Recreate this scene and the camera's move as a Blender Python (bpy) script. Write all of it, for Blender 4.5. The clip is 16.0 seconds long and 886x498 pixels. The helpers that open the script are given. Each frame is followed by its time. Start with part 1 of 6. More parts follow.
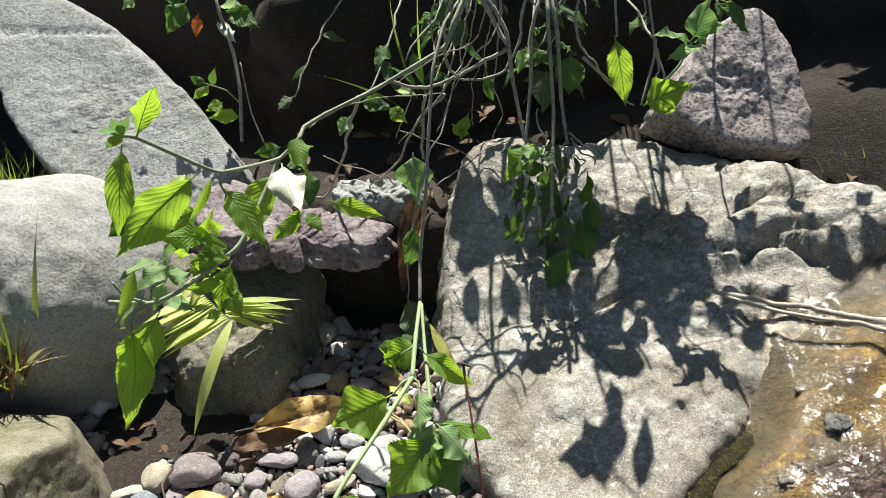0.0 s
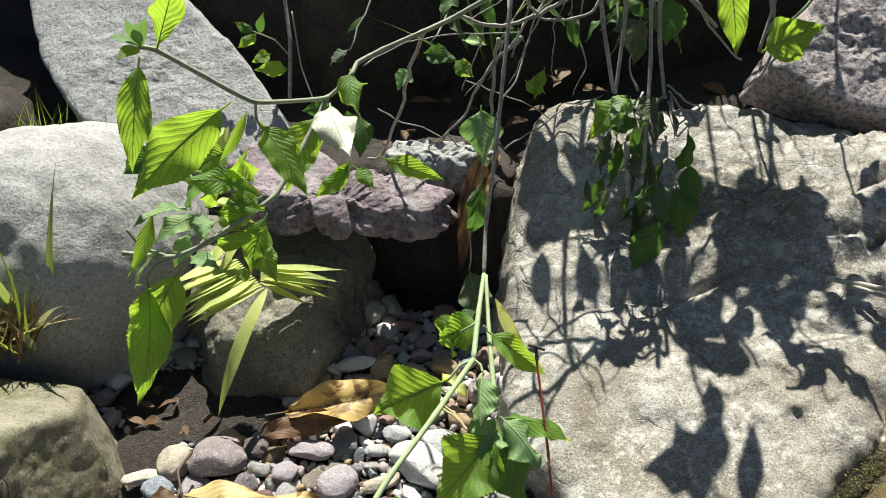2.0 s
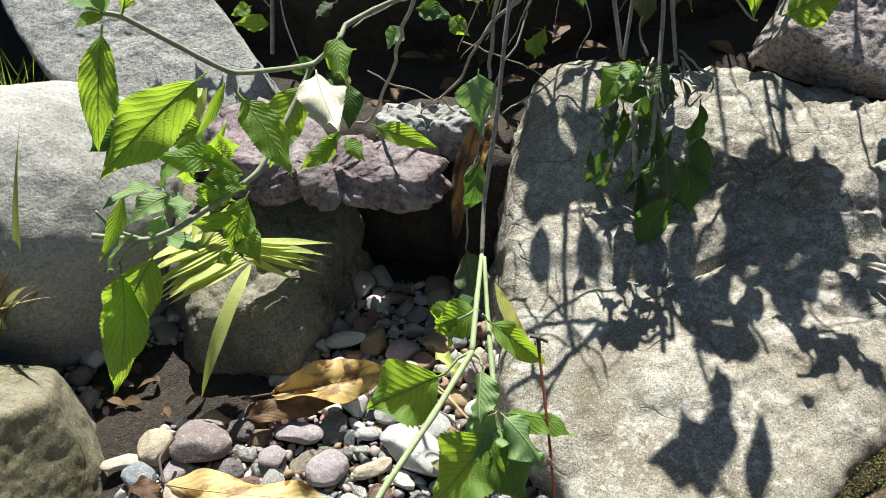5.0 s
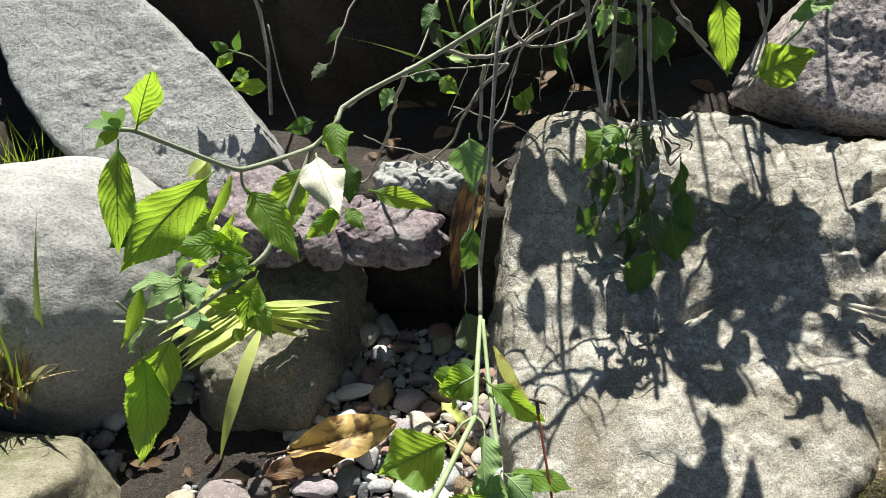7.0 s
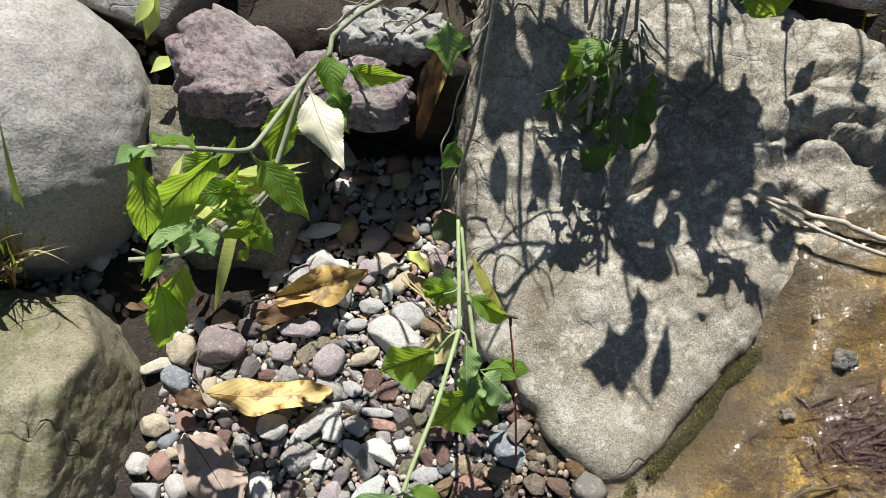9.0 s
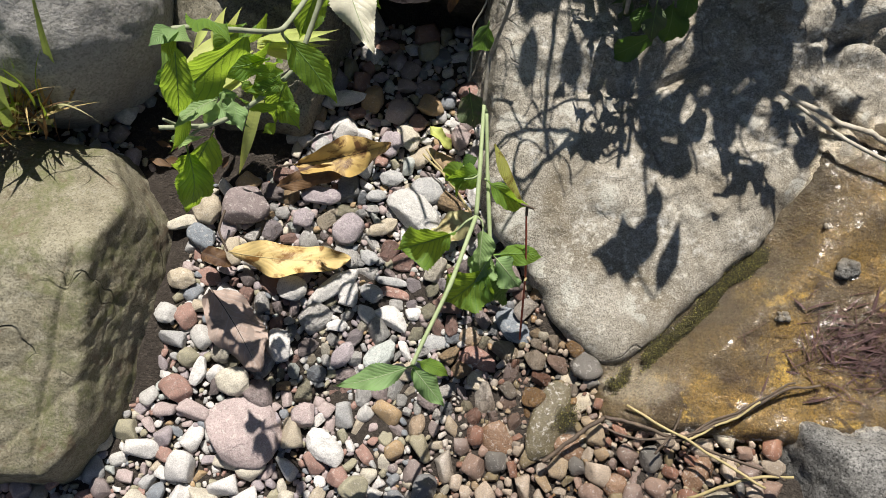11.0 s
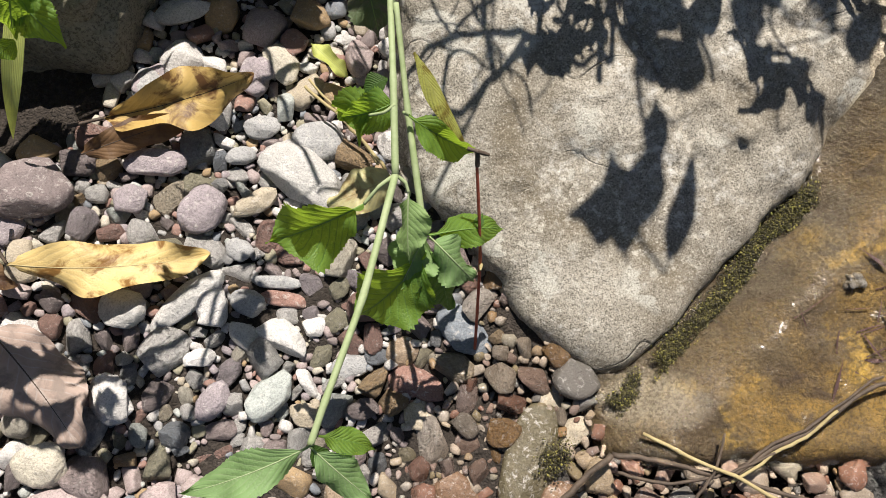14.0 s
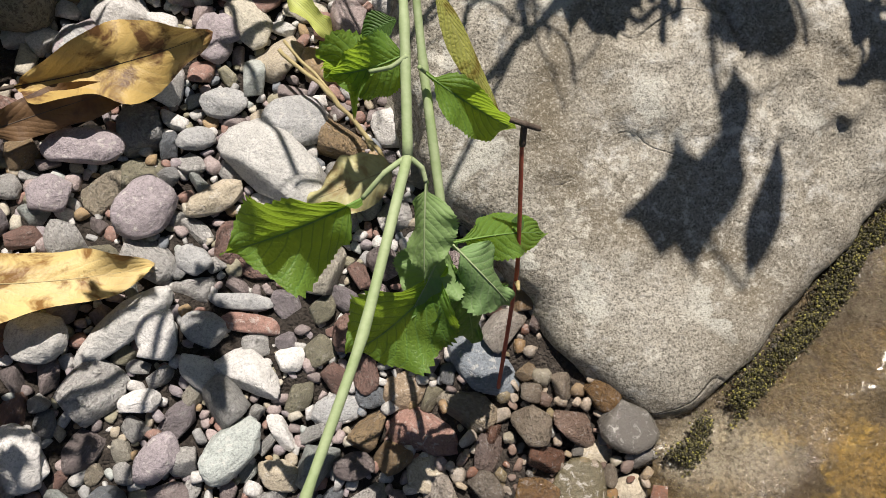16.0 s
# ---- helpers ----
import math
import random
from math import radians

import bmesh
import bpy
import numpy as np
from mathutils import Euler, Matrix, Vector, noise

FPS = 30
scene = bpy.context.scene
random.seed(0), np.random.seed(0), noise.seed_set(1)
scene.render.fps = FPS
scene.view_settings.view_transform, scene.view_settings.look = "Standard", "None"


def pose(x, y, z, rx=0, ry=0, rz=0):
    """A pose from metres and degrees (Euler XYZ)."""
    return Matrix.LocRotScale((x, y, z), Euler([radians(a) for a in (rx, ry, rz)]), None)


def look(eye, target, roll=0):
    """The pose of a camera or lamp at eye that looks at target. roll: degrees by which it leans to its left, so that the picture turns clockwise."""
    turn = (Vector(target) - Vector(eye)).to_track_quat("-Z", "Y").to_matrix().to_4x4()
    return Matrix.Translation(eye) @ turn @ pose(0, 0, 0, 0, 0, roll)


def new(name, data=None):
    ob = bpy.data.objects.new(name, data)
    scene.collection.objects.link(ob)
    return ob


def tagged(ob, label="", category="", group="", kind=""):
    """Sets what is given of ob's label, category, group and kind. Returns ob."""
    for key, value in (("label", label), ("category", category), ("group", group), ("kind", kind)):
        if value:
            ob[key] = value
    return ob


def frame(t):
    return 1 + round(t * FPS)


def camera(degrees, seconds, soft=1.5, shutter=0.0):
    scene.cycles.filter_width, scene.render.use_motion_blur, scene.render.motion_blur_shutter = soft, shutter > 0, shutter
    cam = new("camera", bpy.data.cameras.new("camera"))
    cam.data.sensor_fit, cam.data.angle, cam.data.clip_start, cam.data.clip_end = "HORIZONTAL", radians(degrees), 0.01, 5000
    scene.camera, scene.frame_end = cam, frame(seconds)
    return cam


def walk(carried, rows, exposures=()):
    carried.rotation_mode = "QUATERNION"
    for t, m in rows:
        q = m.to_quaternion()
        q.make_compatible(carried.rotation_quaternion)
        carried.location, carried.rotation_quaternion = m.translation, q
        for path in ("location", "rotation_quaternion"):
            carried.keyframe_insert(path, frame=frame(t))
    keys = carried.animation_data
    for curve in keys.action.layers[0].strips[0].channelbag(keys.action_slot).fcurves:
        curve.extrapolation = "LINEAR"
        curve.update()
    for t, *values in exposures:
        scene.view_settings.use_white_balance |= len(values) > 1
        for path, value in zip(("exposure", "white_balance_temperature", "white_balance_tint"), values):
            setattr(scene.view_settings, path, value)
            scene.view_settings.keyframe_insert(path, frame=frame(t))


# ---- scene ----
cam = camera(60.4, 16.0, soft=0.3)
PATH = [
    (0, (0.174, 0.073, 0.692), (0.027, 1.717, -0.437), -1.6),
    (0.5, (0.175, 0.083, 0.692), (0.015, 1.739, -0.418), -2.5),
    (1, (0.17, 0.086, 0.665), (-0.03, 1.729, -0.457), -3.3),
    (1.5, (0.157, 0.114, 0.632), (-0.104, 1.733, -0.512), -3.2),
    (2, (0.148, 0.15, 0.593), (-0.127, 1.785, -0.525), -1.6),
    (2.5, (0.152, 0.174, 0.568), (-0.131, 1.798, -0.565), -1.2),
    (3, (0.151, 0.18, 0.544), (-0.105, 1.793, -0.611), 0.4),
    (3.2, (0.152, 0.177, 0.551), (-0.119, 1.793, -0.596), -0.3),
    (5.3, (0.131, 0.214, 0.603), (-0.095, 1.764, -0.641), -0.7),
    (5.5, (0.131, 0.223, 0.61), (-0.098, 1.787, -0.615), -0.7),
    (6, (0.134, 0.228, 0.615), (-0.124, 1.784, -0.615), -1.4),
    (6.5, (0.133, 0.219, 0.643), (-0.108, 1.789, -0.573), -2.5),
    (7, (0.136, 0.204, 0.656), (-0.097, 1.768, -0.569), -3.5),
    (7.5, (0.144, 0.192, 0.638), (0.017, 1.664, -0.711), -3.7),
    (8, (0.123, 0.241, 0.689), (0.07, 1.411, -0.932), 0.0),
    (8.5, (0.113, 0.326, 0.844), (0.061, 1.229, -0.94), -1.2),
    (9, (0.037, 0.361, 0.862), (0.149, 1.192, -0.954), 10.7),
    (9.5, (0.074, 0.349, 0.926), (0.046, 0.946, -0.983), 2.7),
    (9.7, (0.102, 0.319, 0.951), (-0.01, 0.905, -0.958), -1.8),
    (11.8, (-0.006, 0.421, 0.84), (0.232, 0.809, -1.108), 37.2),
    (12, (0.0, 0.42, 0.832), (0.248, 0.869, -1.101), 34.4),
    (12.5, (0.013, 0.421, 0.806), (0.355, 0.848, -1.118), 42.3),
    (13, (0.026, 0.425, 0.786), (0.36, 0.802, -1.15), 44.4),
    (13.5, (0.038, 0.423, 0.783), (0.375, 0.784, -1.155), 44.7),
    (14, (0.052, 0.471, 0.613), (0.383, 0.808, -1.33), 45.1),
    (14.5, (0.053, 0.498, 0.497), (0.444, 0.837, -1.435), 50.1),
    (15, (0.049, 0.496, 0.489), (0.427, 0.829, -1.447), 49.9),
    (15.5, (0.048, 0.495, 0.48), (0.416, 0.81, -1.46), 50.8),
    (16, (0.052, 0.498, 0.482), (0.441, 0.84, -1.45), 49.2),
]
walk(cam, [(t, look(eye, target, roll)) for t, eye, target, roll in PATH], [(0.0, 0.85, 6200, 7), (7.2, 0.88, 6250, 7), (8.5, 0.6, 6250, 9), (9.5, 0.48, 6300, 11), (12.0, 0.42, 6450, 13), (14.0, 0.46, 6500, 14), (15.0, 0.30, 6500, 14), (16.0, 0.27, 6500, 14)])

# ---- light ----
SUN_ELEVATION, SUN_AZIMUTH = 57.0, -9.0     # azimuth in degrees from +y towards +x
world = bpy.data.worlds.new("sky")
scene.world = world
world.use_nodes = True
sky = world.node_tree.nodes.new("ShaderNodeTexSky")
sky.sky_type, sky.sun_disc = "NISHITA", False
sky.sun_elevation, sky.sun_rotation = radians(SUN_ELEVATION), radians(SUN_AZIMUTH)
world.node_tree.links.new(sky.outputs[0], world.node_tree.nodes["Background"].inputs[0])
world.node_tree.nodes["Background"].inputs[1].default_value = 0.039
sun = new("sun", bpy.data.lights.new("sun", "SUN"))
sun.data.energy, sun.data.angle, sun.data.color = 5.6, radians(0.5), (1.0, 0.945, 0.85)
ce = math.cos(radians(SUN_ELEVATION))
sun.matrix_world = look((ce * math.sin(radians(SUN_AZIMUTH)), ce * math.cos(radians(SUN_AZIMUTH)), math.sin(radians(SUN_ELEVATION))), (0, 0, 0))


# ---- materials ----
class Nodes:
    """A short way to write a node material."""

    def __init__(self, name, coords="Object"):
        self.mat = bpy.data.materials.new(name)
        self.mat.use_nodes = True
        self.tree = self.mat.node_tree
        self.bsdf = self.tree.nodes["Principled BSDF"]
        self.out = self.tree.nodes["Material Output"]
        self.co = self.add("ShaderNodeTexCoord").outputs[coords]

    def add(self, kind, **values):
        n = self.tree.nodes.new(kind)
        for k, v in values.items():
            setattr(n, k, v)
        return n

    def put(self, socket, value):
        if hasattr(value, "is_linked"):
            self.tree.links.new(value, socket)
        elif isinstance(value, tuple) and len(value) == 3 and socket.type == "RGBA":
            socket.default_value = (*value, 1)
        else:
            socket.default_value = value

    def noise(self, scale, detail=4, rough=0.6, warp=0.0, at=None):
        n = self.add("ShaderNodeTexNoise")
        self.put(n.inputs["Vector"], at or self.co)
        n.inputs["Scale"].default_value, n.inputs["Detail"].default_value = scale, detail
        n.inputs["Roughness"].default_value, n.inputs["Distortion"].default_value = rough, warp
        return n.outputs["Fac"]

    def cells(self, scale, feature="F1", out="Distance", at=None):
        n = self.add("ShaderNodeTexVoronoi", feature=feature)
        self.put(n.inputs["Vector"], at or self.co)
        n.inputs["Scale"].default_value = scale
        return n.outputs[out]

    def ramp(self, fac, *stops, mode="LINEAR"):
        n = self.add("ShaderNodeValToRGB")
        n.color_ramp.interpolation = mode
        while len(n.color_ramp.elements) < len(stops):
            n.color_ramp.elements.new(0.5)
        for e, (at, c) in zip(n.color_ramp.elements, stops):
            e.position, e.color = at, (c, c, c, 1) if isinstance(c, (int, float)) else (*c, 1)
        self.put(n.inputs[0], fac)
        return n.outputs[0]

    def mix(self, fac, a, b, mode="MIX"):
        n = self.add("ShaderNodeMix", data_type="RGBA", blend_type=mode)
        for socket, v in ((n.inputs[0], fac), (n.inputs[6], a), (n.inputs[7], b)):
            self.put(socket, v)
        return n.outputs[2]

    def math(self, op, a, b=0.0, c=0.0):
        n = self.add("ShaderNodeMath", operation=op)
        for socket, v in zip(n.inputs, (a, b, c)):
            self.put(socket, v)
        return n.outputs[0]

    def bump(self, height, strength, distance, under=None):
        n = self.add("ShaderNodeBump")
        n.inputs["Strength"].default_value, n.inputs["Distance"].default_value = strength, distance
        self.put(n.inputs["Height"], height)
        if under:
            self.put(n.inputs["Normal"], under)
        return n.outputs[0]

    def set(self, **values):
        for k, v in values.items():
            self.put(self.bsdf.inputs[k.replace("_", " ")], v)
        return self.mat


def rock_material(name, dark, mid, light, lichen=0.35, pits=0.5, grain=420.0, stain=(0.12, 0.10, 0.07), stains=0.3, crack=0.35, rough=0.9, speck=0.8, fracture=None, rosettes=0.0, moss=0.0):
    m = Nodes(name)
    broad = m.noise(9, 5, 0.65, 0.4)
    fine = m.noise(70, 6, 0.7)
    sand = m.noise(grain, 3, 0.7)
    base = m.ramp(broad, (0.3, dark), (0.52, mid), (0.72, light))
    base = m.mix(m.ramp(fine, (0.35, 0.0), (0.7, 0.7)), base, light)
    base = m.mix(m.ramp(sand, (0.41, speck), (0.50, 0.0)), base, tuple(0.4 * v for v in dark))
    base = m.mix(m.ramp(m.noise(190, 4, 0.75, 0.3), (0.36, 0.45 * speck), (0.5, 0.0)), base, tuple(0.6 * v for v in dark))
    spots = m.math("MULTIPLY", m.ramp(m.noise(110, 5, 0.75, 0.15), (0.48, 0.0), (0.66, 1.0)), m.ramp(m.noise(20, 5, 0.75, 0.2), (0.46, 0.0), (0.62, 1.0)))
    base = m.mix(m.math("MULTIPLY", spots, lichen), base, (0.66, 0.65, 0.6))
    base = m.mix(m.math("MULTIPLY", m.ramp(m.noise(5, 4, 0.6, 0.8), (0.5, 0.0), (0.68, 1.0)), stains), base, stain)
    veins = m.cells(7, "DISTANCE_TO_EDGE", at=m.mix(0.16, m.co, m.add_noise_colour(9)))
    lines = m.math("MULTIPLY", m.ramp(veins, (0.0, 1.0), (0.007, 0.0)), m.ramp(m.noise(6, 3), (0.52, 0.0), (0.60, crack)))
    base = m.mix(lines, base, tuple(0.3 * v for v in dark))
    base = m.mix(m.ramp(m.noise(0.8 * grain, 2, 0.6, 0.2), (0.56, 0.0), (0.64, 0.55 * speck)), base, tuple(min(0.7, 1.35 * v) for v in light))
    if rosettes:
        ring = m.cells(34, "F1", at=m.mix(0.035, m.co, m.add_noise_colour(60)))
        patch = m.math("MULTIPLY", m.ramp(ring, (0.30, 1.0), (0.38, 0.0)), m.ramp(m.noise(11, 3, 0.6), (0.47, 0.0), (0.55, rosettes)))
        base = m.mix(m.math("MULTIPLY", patch, m.ramp(sand, (0.36, 0.2), (0.5, 1.0))), base, (0.47, 0.46, 0.40))
        base = m.mix(m.math("MULTIPLY", m.ramp(m.noise(150, 5, 0.8, 0.2), (0.54, 0.0), (0.60, 0.8)), m.ramp(m.noise(8, 4, 0.7, 0.3), (0.42, 0.0), (0.58, 1.0))), base, (0.56, 0.53, 0.45))
    if moss:
        base = m.mix(m.math("MULTIPLY", m.ramp(m.noise(16, 6, 0.75, 0.5), (0.46, 0.0), (0.60, moss)), m.ramp(m.noise(160, 4, 0.7), (0.36, 0.3), (0.55, 1.0))), base, (0.105, 0.115, 0.042))
        base = m.mix(m.ramp(m.noise(23, 5, 0.75, 0.7), (0.56, 0.0), (0.66, moss)), base, (0.12, 0.085, 0.055))
    broken = None
    if fracture:
        split = m.cells(17, "DISTANCE_TO_EDGE", at=m.mix(0.05, m.co, m.add_noise_colour(14)))
        chips = m.noise(60, 5, 0.75, 0.2)
        place = m.add("ShaderNodeSeparateXYZ")
        m.put(place.inputs[0], m.co)
        zone = m.ramp(m.math("ADD", place.outputs[1], m.math("MULTIPLY", m.noise(7, 4, 0.6), 0.22)), (fracture, 0.0), (fracture + 0.08, 1.0))
        seams = m.math("MULTIPLY", m.ramp(split, (0.0, 1.0), (0.03, 0.0)), m.ramp(m.noise(13, 3), (0.46, 0.0), (0.56, 1.0)))
        base = m.mix(m.math("MULTIPLY", seams, m.math("MULTIPLY", zone, 0.6)), base, tuple(0.35 * v for v in dark))
        plates = m.math("ADD", m.ramp(split, (0.0, 0.0), (0.16, 1.0)), m.math("MULTIPLY", chips, 1.6))
        broken = m.bump(m.math("MULTIPLY", plates, zone), 0.7, 0.004)
    n1 = m.bump(sand, pits, 0.0016, broken)
    n2 = m.bump(fine, 0.6, 0.005, n1)
    n3 = m.bump(m.math("SUBTRACT", 1.0, lines), 0.8, 0.004, n2)
    return m.set(Base_Color=base, Roughness=m.ramp(fine, (0.3, rough), (0.7, rough - 0.15)), Normal=n3, Specular_IOR_Level=0.3)


def add_noise_colour(self, scale):
    n = self.add("ShaderNodeTexNoise")
    self.put(n.inputs["Vector"], self.co)
    n.inputs["Scale"].default_value = scale
    return n.outputs["Color"]


Nodes.add_noise_colour = add_noise_colour

GREY_ROCK = rock_material("grey sandstone", (0.15, 0.132, 0.10), (0.27, 0.245, 0.195), (0.42, 0.392, 0.328), lichen=0.9, stains=0.65, stain=(0.15, 0.12, 0.075), pits=0.25, grain=760, speck=0.8, rough=0.72, fracture=0.86, rosettes=0.8)
PALE_ROCK = rock_material("pale smooth river stone", (0.25, 0.242, 0.222), (0.335, 0.327, 0.302), (0.42, 0.41, 0.385), lichen=0.2, pits=0.4, grain=300, stains=0.22, crack=0.05, speck=0.45)
SLAB_ROCK = rock_material("grey rough slab stone", (0.215, 0.215, 0.205), (0.31, 0.31, 0.295), (0.42, 0.415, 0.39), lichen=0.3, pits=0.8, grain=230, stains=0.2, crack=0.3, speck=0.5)
PINK_ROCK = rock_material("pinkish grey block stone", (0.24, 0.20, 0.185), (0.35, 0.30, 0.285), (0.46, 0.41, 0.39), lichen=0.15, pits=1.0, grain=190, stains=0.3, crack=0.05)
PURPLE_ROCK = rock_material("purple flaky stone", (0.075, 0.05, 0.058), (0.165, 0.122, 0.132), (0.33, 0.27, 0.27), lichen=0.35, pits=0.8, grain=160, stains=0.8, stain=(0.34, 0.32, 0.30), speck=0.6)
OLIVE_ROCK = rock_material("olive brown stone", (0.085, 0.078, 0.055), (0.16, 0.148, 0.108), (0.27, 0.25, 0.19), lichen=0.15, pits=0.5, stains=0.6, stain=(0.06, 0.052, 0.035), crack=0.7, speck=0.6)
TAN_ROCK = rock_material("olive tan cut stone", (0.115, 0.10, 0.062), (0.19, 0.172, 0.118), (0.31, 0.29, 0.21), lichen=0.15, pits=0.4, grain=420, speck=0.5, stains=0.3, crack=0.9, moss=0.75)
# near-black brown: the shade of hollow and gaps is put into the colour
SHADE_ROCK = rock_material("brown earth stone darkened as shade", (0.012, 0.010, 0.007), (0.026, 0.02, 0.015), (0.05, 0.038, 0.028), lichen=0.0, stains=0.2)
STREAM_ROCK = rock_material("dark wet grey stone", (0.03, 0.029, 0.026), (0.075, 0.072, 0.066), (0.24, 0.235, 0.22), lichen=0.25, stains=0.5, stain=(0.2, 0.13, 0.03), rough=0.6)


def soil_material():
    m = Nodes("dark damp soil and grit")
    a, b = m.noise(30, 6, 0.7), m.noise(260, 4, 0.7)
    grain = m.cells(330, "F1", "Color")
    base = m.mix(a, (0.02, 0.016, 0.012), (0.055, 0.042, 0.031))
    base = m.mix(m.ramp(b, (0.4, 0.0), (0.6, 0.8)), base, m.ramp(grain, (0.1, (0.035, 0.028, 0.023)), (0.5, (0.05, 0.04, 0.032)), (0.9, (0.10, 0.083, 0.068))))
    edge = m.cells(330, "DISTANCE_TO_EDGE")
    return m.set(Base_Color=base, Roughness=0.95, Normal=m.bump(edge, 0.9, 0.003, m.bump(b, 0.9, 0.004, m.bump(a, 0.8, 0.02))))


def wet_slab_material():
    """Grey stone along the boulder, turning to amber algae farther out in the stream."""
    m = Nodes("wet algae covered slab")
    a, b, c = m.noise(11, 5, 0.65, 0.6), m.noise(48, 5, 0.7), m.noise(420, 3, 0.7)
    at = m.add("ShaderNodeSeparateXYZ")
    m.put(at.inputs[0], m.co)
    away = m.math("SUBTRACT", m.math("MULTIPLY", at.outputs[0], 0.72), m.math("MULTIPLY", at.outputs[1], 0.69))
    away = m.math("ADD", m.math("ADD", away, 0.2), m.math("MULTIPLY", m.math("SUBTRACT", a, 0.5), 0.20))
    grey = m.mix(m.ramp(b, (0.35, 0.0), (0.65, 1.0)), (0.04, 0.034, 0.025), (0.09, 0.078, 0.058))
    amber = m.mix(m.ramp(b, (0.36, 0.0), (0.66, 1.0)), (0.17, 0.112, 0.032), (0.08, 0.056, 0.025))
    amber = m.mix(m.ramp(m.noise(9, 4, 0.6, 0.8), (0.46, 0.0), (0.60, 0.9)), amber, (0.055, 0.043, 0.03))
    amber = m.mix(m.ramp(m.noise(17, 5, 0.7, 0.7), (0.57, 0.0), (0.67, 0.8)), amber, (0.36, 0.245, 0.045))
    amber = m.mix(m.ramp(m.noise(31, 4, 0.6, 0.8), (0.58, 0.0), (0.66, 0.7)), amber, (0.03, 0.022, 0.02))
    base = m.mix(m.ramp(away, (0.06, 0.0), (0.16, 1.0)), grey, amber)
    tip = m.math("ADD", m.math("POWER", m.math("MULTIPLY", m.math("SUBTRACT", at.outputs[0], 0.30), 22.0), 2.0), m.math("POWER", m.math("MULTIPLY", m.math("SUBTRACT", at.outputs[1], 0.455), 30.0), 2.0))
    base = m.mix(m.ramp(m.math("ADD", tip, m.math("MULTIPLY", a, 0.8)), (0.5, 0.7), (1.2, 0.0)), base, (0.21, 0.19, 0.15))
    base = m.mix(m.ramp(c, (0.40, 0.6), (0.54, 0.0)), base, (0.03, 0.023, 0.015))
    return m.set(Base_Color=base, Roughness=0.6, Normal=m.bump(c, 0.3, 0.001, m.bump(m.noise(130, 3, 0.6, 1.0), 0.6, 0.003, m.bump(b, 0.7, 0.006))), Specular_IOR_Level=0.1)


def water_material():
    """Clear water: a smooth film, steep and choppy where it breaks over the weed."""
    m = Nodes("thin running water")
    at = m.add("ShaderNodeSeparateXYZ")
    m.put(at.inputs[0], m.co)
    dy = m.math("SUBTRACT", at.outputs[1], 0.535)
    dx = m.math("SUBTRACT", m.math("SUBTRACT", at.outputs[0], 0.565), m.math("MULTIPLY", dy, 0.8))
    away = m.math("ADD", m.math("POWER", m.math("ABSOLUTE", m.math("MULTIPLY", dx, 10.0)), 2.0), m.math("POWER", m.math("ABSOLUTE", m.math("MULTIPLY", dy, 18.0)), 2.0))
    choppy = m.ramp(m.math("ADD", away, m.math("MULTIPLY", m.noise(22, 3), 0.8)), (0.5, 0.9), (1.0, 0.0))
    chop = m.add("ShaderNodeBump")
    chop.inputs["Distance"].default_value = 0.018
    m.put(chop.inputs["Strength"], choppy)
    m.put(chop.inputs["Height"], m.noise(170, 2, 0.5, 1.0))
    fine = m.add("ShaderNodeBump")
    fine.inputs["Distance"].default_value = 0.0026
    m.put(fine.inputs["Strength"], m.ramp(m.noise(17, 4, 0.6, 0.5), (0.46, 0.15), (0.58, 1.0)))
    m.put(fine.inputs["Height"], m.noise(420, 2, 0.5, 0.6))
    m.put(fine.inputs["Normal"], m.bump(m.noise(60, 2, 0.5, 1.0), 0.6, 0.003, chop.outputs[0]))
    m.bsdf.inputs["Transmission Weight"].default_value = 1.0
    return m.set(Base_Color=(0.96, 0.91, 0.82), Roughness=0.17, IOR=1.33, Normal=fine.outputs[0])


SOIL, WET_SLAB, WATER = soil_material(), wet_slab_material(), water_material()

TONES = {
    "pale": (0.477, 0.467, 0.441), "purple": (0.319, 0.277, 0.289), "tan": (0.425, 0.366, 0.271), "grey": (0.354, 0.354, 0.348), "cream": (0.507, 0.467, 0.376),
    "white": (0.615, 0.595, 0.565), "green": (0.427, 0.457, 0.427), "slate": (0.195, 0.218, 0.242), "brown": (0.283, 0.212, 0.142), "red": (0.295, 0.171, 0.136),
    "pink": (0.397, 0.321, 0.307), "umber": (0.224, 0.183, 0.177), "wet": (0.201, 0.124, 0.077), "moss": (0.118, 0.100, 0.059),
    "ochre": (0.36, 0.25, 0.13), "olive": (0.30, 0.28, 0.19),
}


